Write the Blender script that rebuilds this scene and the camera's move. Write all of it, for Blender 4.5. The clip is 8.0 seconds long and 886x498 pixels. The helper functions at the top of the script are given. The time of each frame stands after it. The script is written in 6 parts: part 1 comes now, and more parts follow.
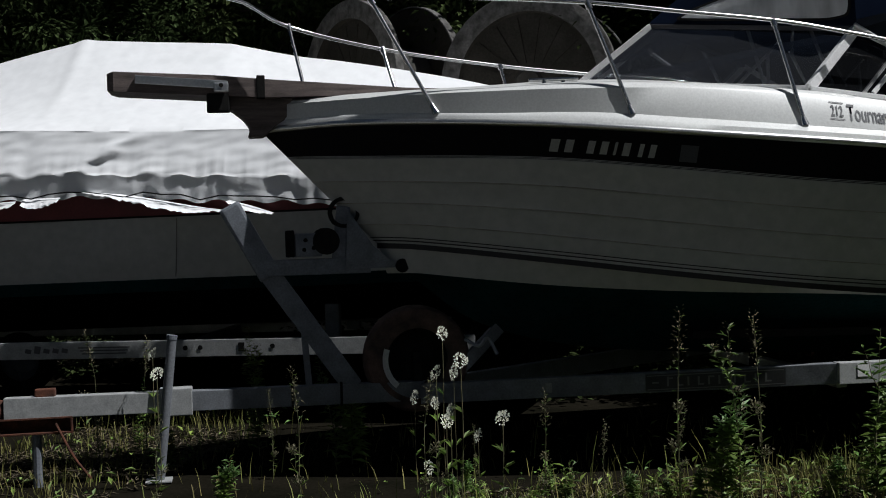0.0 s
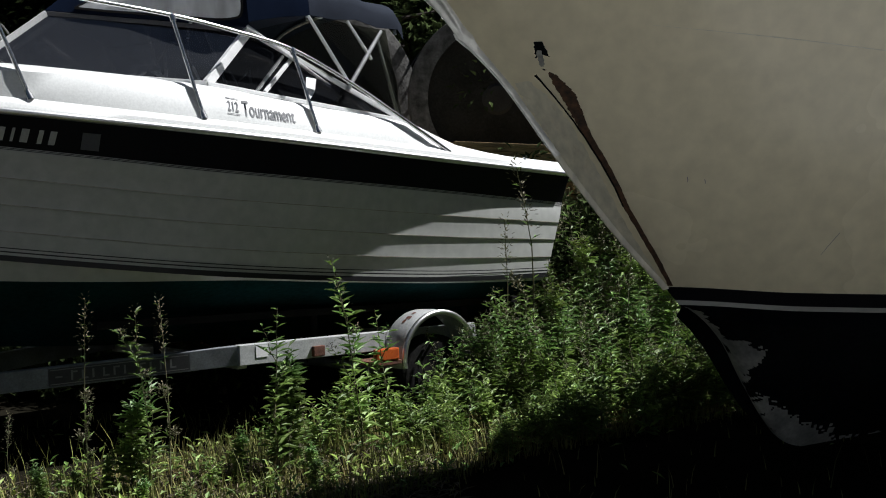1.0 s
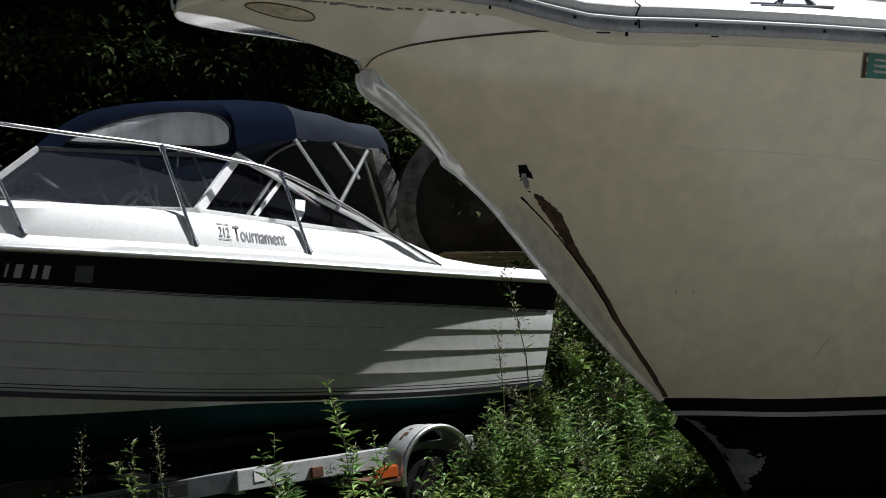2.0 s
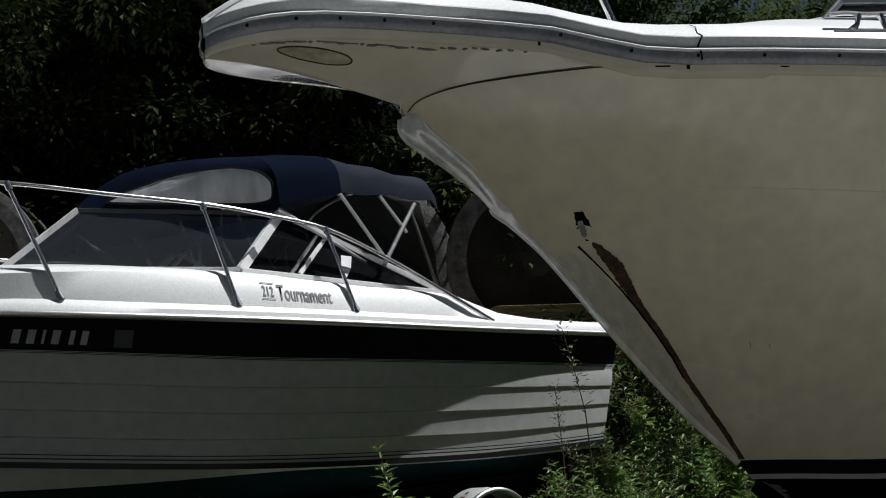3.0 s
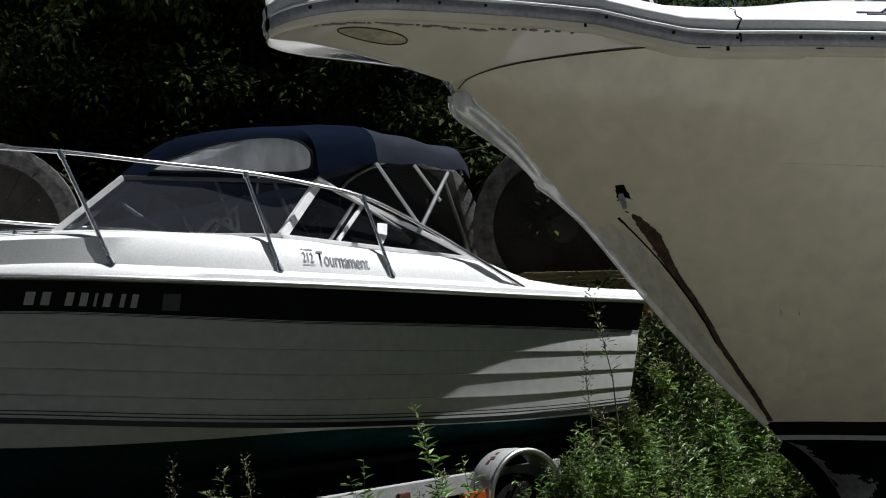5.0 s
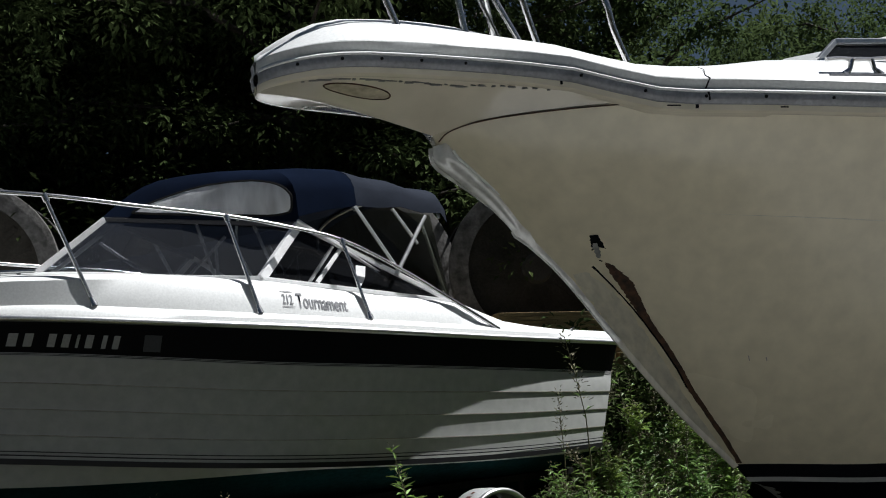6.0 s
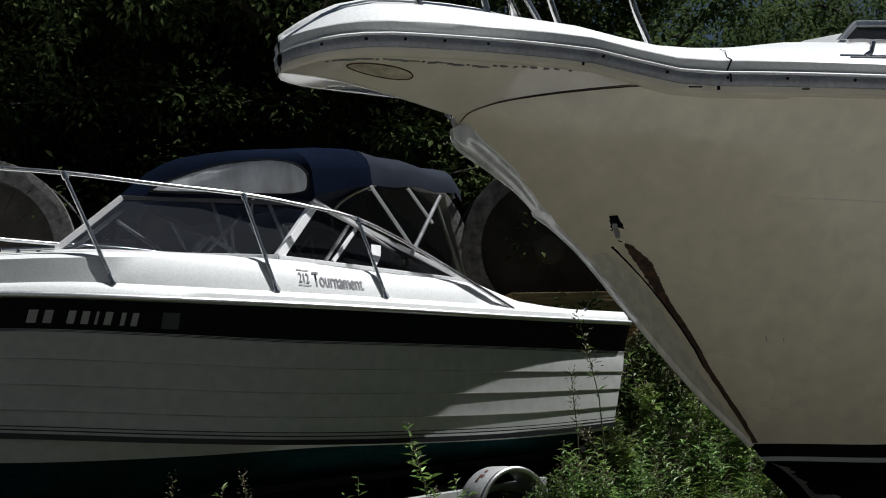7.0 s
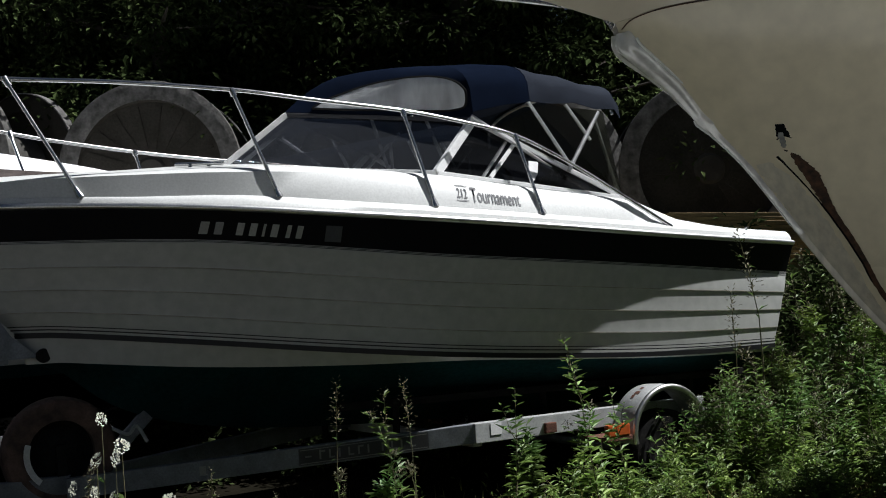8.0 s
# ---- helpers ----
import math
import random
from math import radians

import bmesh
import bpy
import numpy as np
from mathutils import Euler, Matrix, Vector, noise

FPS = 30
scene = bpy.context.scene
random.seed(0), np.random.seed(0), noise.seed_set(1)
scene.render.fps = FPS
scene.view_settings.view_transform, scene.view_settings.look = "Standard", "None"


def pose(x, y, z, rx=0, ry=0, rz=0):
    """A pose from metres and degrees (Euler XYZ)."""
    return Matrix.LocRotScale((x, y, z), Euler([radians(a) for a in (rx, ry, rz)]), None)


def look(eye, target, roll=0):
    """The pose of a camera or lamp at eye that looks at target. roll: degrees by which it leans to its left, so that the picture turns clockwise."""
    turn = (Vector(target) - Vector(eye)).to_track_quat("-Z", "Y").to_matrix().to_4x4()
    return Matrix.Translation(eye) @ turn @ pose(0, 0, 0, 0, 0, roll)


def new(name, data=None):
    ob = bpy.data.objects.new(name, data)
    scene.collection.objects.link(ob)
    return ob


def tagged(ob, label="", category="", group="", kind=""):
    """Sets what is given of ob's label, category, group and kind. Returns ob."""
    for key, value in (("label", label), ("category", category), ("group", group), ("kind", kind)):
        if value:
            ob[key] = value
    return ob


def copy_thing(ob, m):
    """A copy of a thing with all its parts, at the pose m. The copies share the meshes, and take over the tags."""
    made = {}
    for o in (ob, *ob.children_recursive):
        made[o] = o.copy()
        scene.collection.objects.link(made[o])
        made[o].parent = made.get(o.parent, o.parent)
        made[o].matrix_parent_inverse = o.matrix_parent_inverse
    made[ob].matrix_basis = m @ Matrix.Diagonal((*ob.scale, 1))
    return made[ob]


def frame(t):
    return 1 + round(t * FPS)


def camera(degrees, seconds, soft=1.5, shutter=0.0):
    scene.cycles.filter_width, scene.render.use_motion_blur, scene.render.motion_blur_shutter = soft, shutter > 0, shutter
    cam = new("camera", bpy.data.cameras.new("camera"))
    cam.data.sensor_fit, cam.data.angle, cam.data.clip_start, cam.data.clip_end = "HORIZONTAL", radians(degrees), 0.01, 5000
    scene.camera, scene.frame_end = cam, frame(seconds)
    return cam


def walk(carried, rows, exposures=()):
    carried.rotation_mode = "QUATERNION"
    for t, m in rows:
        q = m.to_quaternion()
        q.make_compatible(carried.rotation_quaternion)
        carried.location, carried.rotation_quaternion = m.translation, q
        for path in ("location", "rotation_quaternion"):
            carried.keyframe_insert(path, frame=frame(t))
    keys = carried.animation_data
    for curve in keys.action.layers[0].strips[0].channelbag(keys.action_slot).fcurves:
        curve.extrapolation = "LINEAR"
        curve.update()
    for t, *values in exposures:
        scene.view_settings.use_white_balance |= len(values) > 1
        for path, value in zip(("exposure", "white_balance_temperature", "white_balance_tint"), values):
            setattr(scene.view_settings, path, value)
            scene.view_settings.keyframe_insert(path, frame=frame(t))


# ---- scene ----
from mathutils.bvhtree import BVHTree

cam = camera(42.0, 8.0, soft=1.05)
PATH = [
    (0, (0.438, -0.21, 1.524), (-0.172, 1.694, 1.487), -1.7),
    (0.1, (0.461, -0.138, 1.608), (-0.019, 1.801, 1.523), -1.8),
    (0.2, (0.489, -0.192, 1.596), (0.143, 1.775, 1.493), -1.5),
    (0.3, (0.422, -0.187, 1.536), (0.241, 1.802, 1.435), -1.1),
    (0.4, (0.302, -0.151, 1.472), (0.283, 1.847, 1.375), -1.3),
    (0.5, (0.325, -0.166, 1.361), (0.415, 1.831, 1.284), -1.7),
    (0.6, (0.43, -0.217, 1.335), (0.593, 1.775, 1.258), -1.7),
    (1, (0.366, -0.303, 1.365), (0.775, 1.655, 1.321), -2.1),
    (1.5, (0.369, -0.324, 1.41), (0.801, 1.628, 1.454), -3.0),
    (2, (0.357, -0.356, 1.449), (0.789, 1.592, 1.58), -4.6),
    (2.2, (0.369, -0.274, 1.437), (0.801, 1.671, 1.612), -4.6),
    (3.3, (0.447, -0.038, 1.49), (0.759, 1.924, 1.723), -6.2),
    (3.5, (0.457, -0.047, 1.463), (0.746, 1.925, 1.633), -6.0),
    (4, (0.442, -0.083, 1.472), (0.71, 1.896, 1.577), -5.8),
    (4.5, (0.323, -0.195, 1.486), (0.62, 1.779, 1.606), -5.4),
    (4.7, (0.297, -0.208, 1.478), (0.603, 1.763, 1.62), -5.4),
    (5.8, (0.213, -0.398, 1.52), (0.578, 1.555, 1.746), -5.3),
    (6, (0.216, -0.398, 1.519), (0.588, 1.554, 1.75), -5.3),
    (6.5, (0.195, -0.413, 1.534), (0.575, 1.537, 1.759), -5.2),
    (7, (0.16, -0.424, 1.517), (0.516, 1.534, 1.715), -4.9),
    (7.5, (0.178, -0.415, 1.483), (0.456, 1.56, 1.629), -4.4),
    (8, (0.128, -0.458, 1.449), (0.212, 1.538, 1.54), -4.0),
]
walk(cam, [(t, look(eye, target, roll)) for t, eye, target, roll in PATH], exposures=[(0.0, -0.12, 6200, 10), (0.2, 0.1, 6200, 10), (0.5, 0.3, 6200, 10), (1.0, 0.8, 6200, 10), (1.5, 0.9, 6200, 10), (2.2, 0.7, 6200, 10), (3.3, 0.25, 6200, 10), (3.5, 0.25, 6200, 10), (4.0, 0.6, 6200, 10), (4.5, 0.6, 6200, 10), (6.0, 0.68, 6200, 10), (7.0, 0.52, 6200, 10), (7.5, 0.57, 6200, 10), (8.0, 0.6, 6200, 10)])

# ---------------------------------------------------------------- light
SUN_TURN, SUN_UP = 4.0, 57.0
world = bpy.data.worlds.new("sky")
scene.world = world
world.use_nodes = True
wn = world.node_tree.nodes
sky = wn.new("ShaderNodeTexSky")
sky.sky_type = "NISHITA"
sky.sun_disc = False
sky.sun_elevation = radians(SUN_UP)
sky.sun_rotation = radians(90 - SUN_TURN)
world.node_tree.links.new(sky.outputs[0], wn["Background"].inputs[0])
wn["Background"].inputs[1].default_value = 0.012
sun = new("sun", bpy.data.lights.new("sun", "SUN"))
sun.data.energy, sun.data.angle, sun.data.color = 5.0, radians(0.5), (1.0, 0.98, 0.95)
sun.matrix_world = look((20 * math.cos(radians(SUN_TURN)), 20 * math.sin(radians(SUN_TURN)), 20 * math.tan(radians(SUN_UP))), (0, 0, 0))


# ---------------------------------------------------------------- materials
def mat(name, base, second=None, rough=0.5, metal=0.0, scale=6.0, fine=80.0, amount=0.5, bump=0.1, gloss=0.5, coat=0.0, stretch=(1, 1, 1), jitter=0.0, lets=0.0):
    """A surface with blotches at one scale and grain at a finer one."""
    m = bpy.data.materials.new(name)
    m.use_nodes = True
    t, n = m.node_tree.links, m.node_tree.nodes
    b = n["Principled BSDF"]
    second = second or tuple(c * 0.7 for c in base)
    co = n.new("ShaderNodeTexCoord")
    mp = n.new("ShaderNodeMapping")
    mp.inputs["Scale"].default_value = stretch
    t.new(co.outputs["Object"], mp.inputs["Vector"])
    big, small = n.new("ShaderNodeTexNoise"), n.new("ShaderNodeTexNoise")
    big.inputs["Scale"].default_value, big.inputs["Detail"].default_value = scale, 5
    small.inputs["Scale"].default_value, small.inputs["Detail"].default_value = fine, 3
    for x in (big, small):
        t.new(mp.outputs[0], x.inputs["Vector"])
    ramp = n.new("ShaderNodeMapRange")
    ramp.inputs["From Min"].default_value, ramp.inputs["From Max"].default_value = 0.35, 0.7
    ramp.inputs["To Max"].default_value = amount
    t.new(big.outputs["Fac"], ramp.inputs["Value"])
    mix = n.new("ShaderNodeMix")
    mix.data_type = "RGBA"
    mix.inputs["A"].default_value, mix.inputs["B"].default_value = (*base, 1), (*second, 1)
    t.new(ramp.outputs[0], mix.inputs["Factor"])
    grain = n.new("ShaderNodeMapRange")
    grain.inputs["From Min"].default_value, grain.inputs["From Max"].default_value = 0.3, 0.7
    grain.inputs["To Min"].default_value, grain.inputs["To Max"].default_value = 1 - 0.25 * amount, 1 + 0.15 * amount
    t.new(small.outputs["Fac"], grain.inputs["Value"])
    out = grain.outputs[0]
    if jitter:
        info, r = n.new("ShaderNodeObjectInfo"), n.new("ShaderNodeMapRange")
        r.inputs["To Min"].default_value, r.inputs["To Max"].default_value = 1 - jitter, 1 + jitter
        t.new(info.outputs["Random"], r.inputs["Value"])
        g2, r2 = n.new("ShaderNodeNewGeometry"), n.new("ShaderNodeMapRange")
        r2.inputs["To Min"].default_value, r2.inputs["To Max"].default_value = 1 - jitter, 1 + jitter
        t.new(g2.outputs["Random Per Island"], r2.inputs["Value"])
        for o in (r.outputs[0], r2.outputs[0]):
            mu = n.new("ShaderNodeMath")
            mu.operation = "MULTIPLY"
            t.new(out, mu.inputs[0]), t.new(o, mu.inputs[1])
            out = mu.outputs[0]
    sc = n.new("ShaderNodeVectorMath")
    sc.operation = "SCALE"
    t.new(mix.outputs["Result"], sc.inputs[0]), t.new(out, sc.inputs["Scale"])
    t.new(sc.outputs[0], b.inputs["Base Color"])
    rr = n.new("ShaderNodeMapRange")
    rr.inputs["To Min"].default_value, rr.inputs["To Max"].default_value = max(0.03, rough - 0.12), min(1, rough + 0.12)
    t.new(big.outputs["Fac"], rr.inputs["Value"]), t.new(rr.outputs[0], b.inputs["Roughness"])
    b.inputs["Metallic"].default_value = metal
    b.inputs["Specular IOR Level"].default_value = gloss
    b.inputs["Coat Weight"].default_value = coat
    b.inputs["Coat Roughness"].default_value = 0.12
    if not gloss:
        flat = n.new("ShaderNodeBsdfDiffuse")
        t.new(sc.outputs[0], flat.inputs["Color"]), t.new(flat.outputs[0], n["Material Output"].inputs["Surface"])
        b = flat
    if lets:
        tr, ad = n.new("ShaderNodeBsdfTranslucent"), n.new("ShaderNodeMixShader")
        t.new(sc.outputs[0], tr.inputs["Color"])
        ad.inputs["Fac"].default_value = lets
        t.new(b.outputs[0], ad.inputs[1]), t.new(tr.outputs[0], ad.inputs[2])
        t.new(ad.outputs[0], n["Material Output"].inputs["Surface"])
    if bump:
        bu = n.new("ShaderNodeBump")
        bu.inputs["Strength"].default_value, bu.inputs["Distance"].default_value = bump, 0.01
        t.new(small.outputs["Fac"], bu.inputs["Height"]), t.new(bu.outputs[0], b.inputs["Normal"])
    return m


def glass(name, tint, rough=0.03, film_share=0.0):
    m = bpy.data.materials.new(name)
    m.use_nodes = True
    n, t = m.node_tree.nodes, m.node_tree.links
    gl, tr, mix = n.new("ShaderNodeBsdfGlossy"), n.new("ShaderNodeBsdfTransparent"), n.new("ShaderNodeMixShader")
    gl.inputs["Roughness"].default_value = rough
    gl.inputs["Color"].default_value = (0.42, 0.40, 0.38, 1)
    tr.inputs["Color"].default_value = (*tint, 1)
    fr = n.new("ShaderNodeFresnel")
    fr.inputs["IOR"].default_value = 1.4
    t.new(fr.outputs[0], mix.inputs["Fac"])
    t.new(tr.outputs[0], mix.inputs[1]), t.new(gl.outputs[0], mix.inputs[2])
    film_, all_ = n.new("ShaderNodeBsdfDiffuse"), n.new("ShaderNodeMixShader")
    film_.inputs["Color"].default_value = (0.50, 0.53, 0.58, 1)
    all_.inputs["Fac"].default_value = film_share
    t.new(mix.outputs[0], all_.inputs[1]), t.new(film_.outputs[0], all_.inputs[2])
    t.new(all_.outputs[0], n["Material Output"].inputs["Surface"])
    return m


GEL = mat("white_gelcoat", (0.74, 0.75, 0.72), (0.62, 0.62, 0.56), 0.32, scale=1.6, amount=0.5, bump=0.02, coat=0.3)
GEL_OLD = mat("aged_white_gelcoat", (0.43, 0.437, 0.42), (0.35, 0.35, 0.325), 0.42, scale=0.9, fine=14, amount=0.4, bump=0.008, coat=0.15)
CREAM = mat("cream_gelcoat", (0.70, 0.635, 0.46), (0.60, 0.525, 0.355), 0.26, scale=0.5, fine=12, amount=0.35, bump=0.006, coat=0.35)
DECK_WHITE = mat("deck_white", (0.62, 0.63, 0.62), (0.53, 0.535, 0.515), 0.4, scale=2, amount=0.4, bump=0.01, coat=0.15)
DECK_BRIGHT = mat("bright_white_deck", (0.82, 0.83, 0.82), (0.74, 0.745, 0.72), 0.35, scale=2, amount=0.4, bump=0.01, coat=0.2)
NAME_GREY = mat("faded_grey_lettering", (0.24, 0.24, 0.25), (0.17, 0.17, 0.18), 0.5, scale=20, amount=0.6, bump=0)
NAVY_STRIPE = mat("dark_stripe_paint", (0.004, 0.004, 0.006), (0.007, 0.007, 0.010), 0.5, scale=3, amount=0.7, bump=0.02, gloss=0.12)
PIN = mat("pinstripe", (0.008, 0.008, 0.010), None, 0.4, bump=0)
GREEN_BOTTOM = mat("green_bottom_paint", (0.010, 0.040, 0.044), (0.010, 0.020, 0.020), 0.75, scale=2.2, fine=30, amount=0.9, bump=0.15, gloss=0)
BLACK_BOTTOM = mat("black_bottom_paint", (0.004, 0.0045, 0.005), (0.008, 0.010, 0.011), 0.85, scale=2.5, fine=40, amount=0.8, bump=0.2, gloss=0)
WORN = mat("worn_grey_primer", (0.26, 0.26, 0.24), (0.10, 0.10, 0.10), 0.8, scale=9, fine=60, amount=0.8, bump=0.2)
STEM_STEEL = mat("dented_bow_guard", (0.82, 0.81, 0.77), (0.55, 0.55, 0.50), 0.12, 0.15, scale=8, fine=22, amount=0.9, bump=0.12, coat=0.9)
PULPIT = mat("glossy_pulpit_gelcoat", (0.76, 0.70, 0.56), (0.66, 0.59, 0.44), 0.12, scale=3, fine=5, amount=0.4, bump=0.05, coat=0.8)
CHROME = mat("polished_stainless", (0.60, 0.60, 0.60), (0.45, 0.45, 0.45), 0.22, 1.0, scale=10, amount=0.6, bump=0.0)
ALU = mat("brushed_aluminium", (0.72, 0.72, 0.72), (0.58, 0.58, 0.58), 0.34, 1.0, scale=12, amount=0.5, bump=0.04)
ALU_PAINT = mat("white_window_frame", (0.80, 0.80, 0.80), (0.68, 0.68, 0.68), 0.3, 0.0, scale=8, amount=0.4, bump=0.02)
RUB_GREY = mat("weathered_grey_strake", (0.30, 0.305, 0.32), (0.19, 0.19, 0.20), 0.4, 0.15, scale=9, fine=60, amount=0.8, bump=0.05)
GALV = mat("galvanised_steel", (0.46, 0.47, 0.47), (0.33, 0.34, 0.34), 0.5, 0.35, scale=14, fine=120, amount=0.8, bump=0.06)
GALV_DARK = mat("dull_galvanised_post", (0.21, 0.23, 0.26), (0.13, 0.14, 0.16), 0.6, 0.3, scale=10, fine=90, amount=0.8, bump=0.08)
# Darker galvanised copy with the boat's shade painted in; also the dull jack.
GALV_DULL_SHADED = mat("shaded_dull_galvanised", (0.20, 0.215, 0.235), (0.13, 0.138, 0.15), 0.6, 0.2, scale=9, fine=90, amount=0.9, bump=0.08)
LAP_SHADE_DIRT = mat("shade_and_dirt_along_laps", (0.40, 0.385, 0.34), (0.22, 0.20, 0.165), 0.8, scale=5, fine=40, amount=1.0, bump=0)
SCUFF_SHADE = mat("scuffed_shaded_gelcoat", (0.60, 0.555, 0.43), (0.45, 0.435, 0.355), 0.3, scale=9, fine=10, amount=0.7, bump=0.03, coat=0.4, stretch=(3, 3, 0.25))
SCUFF_FLOOR = mat("stained_recess_gelcoat", (0.60, 0.54, 0.40), (0.34, 0.29, 0.20), 0.4, scale=14, fine=40, amount=0.9, bump=0.05, coat=0.2)
RUST = mat("rusted_steel", (0.13, 0.042, 0.02), (0.05, 0.02, 0.012), 0.85, 0.1, scale=18, fine=120, amount=1.0, bump=0.4)
RUST_STAIN = mat("rust_stain", (0.088, 0.040, 0.017), (0.017, 0.012, 0.008), 0.8, scale=30, fine=90, amount=1.0, bump=0.2)
RUBBER = mat("black_rubber", (0.015, 0.015, 0.015), (0.025, 0.024, 0.022), 0.75, scale=10, amount=0.8, bump=0.15, gloss=0)
TYRE_BROWN = mat("weathered_tyre", (0.16, 0.105, 0.085), (0.05, 0.04, 0.036), 0.8, scale=10, amount=0.9, bump=0.2, gloss=0.1)
CANVAS = mat("navy_canvas", (0.006, 0.0095, 0.020), (0.004, 0.006, 0.012), 0.95, scale=3, fine=300, amount=0.8, bump=0.1, gloss=0)
CANVAS_LIGHTER = mat("lighter_navy_canvas", (0.0075, 0.012, 0.023), (0.005, 0.008, 0.015), 0.9, scale=4, fine=300, amount=0.8, bump=0.15, gloss=0.15)
TEAK = mat("weathered_brown_wood", (0.15, 0.118, 0.108), (0.055, 0.043, 0.04), 0.75, scale=5, fine=60, amount=0.9, bump=0.3, stretch=(1, 8, 8))
TARP = mat("white_shrink_wrap", (0.82, 0.83, 0.84), (0.75, 0.76, 0.78), 0.42, scale=1.5, fine=9, amount=0.25, bump=0.05)
MAROON = mat("maroon_stripe", (0.20, 0.022, 0.028), (0.12, 0.016, 0.018), 0.5, scale=4, amount=0.7, bump=0.03)
AMBER = mat("amber_lens", (0.42, 0.085, 0.018), (0.26, 0.045, 0.012), 0.3, scale=20, amount=0.7, bump=0.05)
DECAL_LIGHT = mat("pale_decal", (0.38, 0.38, 0.37), None, 0.5, bump=0)
DECAL_DARK = mat("dark_decal", (0.10, 0.10, 0.105), None, 0.5, bump=0)
STICKER = mat("grey_sticker", (0.06, 0.063, 0.075), None, 0.5, bump=0)
STICKER_WHITE = mat("white_sticker", (0.7, 0.7, 0.7), None, 0.5, bump=0)
STICKER_GREEN = mat("green_sticker", (0.02, 0.16, 0.11), None, 0.5, bump=0)
REEL = mat("weathered_grey_reel", (0.036, 0.033, 0.028), (0.022, 0.02, 0.016), 0.9, scale=4, fine=40, amount=0.9, bump=0.4, gloss=0.1)
REEL_RIM = mat("scuffed_reel_rim", (0.125, 0.12, 0.112), (0.03, 0.028, 0.025), 0.85, scale=9, fine=40, amount=1.0, bump=0.6)
REEL_DARK = mat("dark_reel_wood", (0.035, 0.032, 0.026), (0.02, 0.018, 0.015), 0.9, scale=5, fine=50, amount=0.9, bump=0.4)
TIMBER = mat("yellowed_timber", (0.26, 0.19, 0.08), (0.14, 0.10, 0.05), 0.85, scale=5, fine=60, amount=0.9, bump=0.3, stretch=(1, 8, 8))
SOIL = mat("very_dark_soil", (0.012, 0.0105, 0.0075), (0.006, 0.006, 0.004), 0.95, scale=2.5, fine=35, amount=0.9, bump=0.6, gloss=0)
BOUNCE_GRAVEL = mat("pale_bounce_gravel", (0.31, 0.312, 0.305), (0.25, 0.25, 0.245), 0.95, scale=3, fine=60, amount=0.8, bump=0.8)
GRASS = mat("grass_blades", (0.135, 0.17, 0.04), (0.23, 0.185, 0.075), 0.6, scale=2.5, fine=10, amount=1.0, bump=0, jitter=0.45, lets=0.15, gloss=0.2)
WEED = mat("weed_leaves", (0.115, 0.215, 0.062), (0.30, 0.365, 0.072), 0.55, scale=2, fine=10, amount=0.9, bump=0, jitter=0.45, lets=0.24, gloss=0.3)
WEED_DRY = mat("dry_seed_heads", (0.17, 0.16, 0.09), (0.10, 0.09, 0.05), 0.8, scale=8, amount=0.8, bump=0, jitter=0.2)
THATCH = mat("dry_thatch_straw", (0.26, 0.21, 0.13), (0.14, 0.11, 0.07), 0.8, scale=3, fine=12, amount=0.9, bump=0, jitter=0.45)
STEM = mat("weed_stems", (0.09, 0.10, 0.045), (0.10, 0.07, 0.04), 0.7, scale=8, amount=0.8, bump=0)
PETAL = mat("white_flower_heads", (0.72, 0.73, 0.62), (0.6, 0.62, 0.45), 0.7, scale=30, amount=0.7, bump=0, jitter=0.1)
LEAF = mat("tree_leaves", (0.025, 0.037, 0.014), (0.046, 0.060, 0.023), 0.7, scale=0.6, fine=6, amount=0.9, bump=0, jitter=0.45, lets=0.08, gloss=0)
# Lit copy of the leaf colour: sunlight is painted into it.
LEAF_LIT = mat("sunlit_leaf_colour", (0.062, 0.092, 0.037), (0.094, 0.128, 0.050), 0.6, scale=0.6, fine=6, amount=0.9, bump=0, jitter=0.35, lets=0.3, gloss=0)
BARK = mat("tree_bark", (0.07, 0.055, 0.042), (0.04, 0.03, 0.025), 0.95, scale=6, fine=40, amount=0.9, bump=0.6, stretch=(4, 4, 1))
GLASS = glass("tinted_windscreen_glass", (0.50, 0.52, 0.55), film_share=0.03)
GLASS_DARK = glass("dark_side_window_glass", (0.05, 0.055, 0.065), film_share=0.010)
VINYL = mat("clouded_vinyl_window", (0.80, 0.81, 0.82), (0.55, 0.56, 0.575), 0.35, scale=5, fine=12, amount=0.9, bump=0.35, stretch=(1, 1, 0.3), lets=0.35)
CLEAR = glass("smoky_clear_vinyl", (0.55, 0.56, 0.5), 0.08)
DARK_IN = mat("dark_cabin_lining", (0.05, 0.05, 0.055), (0.03, 0.03, 0.035), 0.8, scale=4, amount=0.8, bump=0.1)


# ---------------------------------------------------------------- mesh helpers
def lerp(a, b, f):
    return a + (b - a) * f


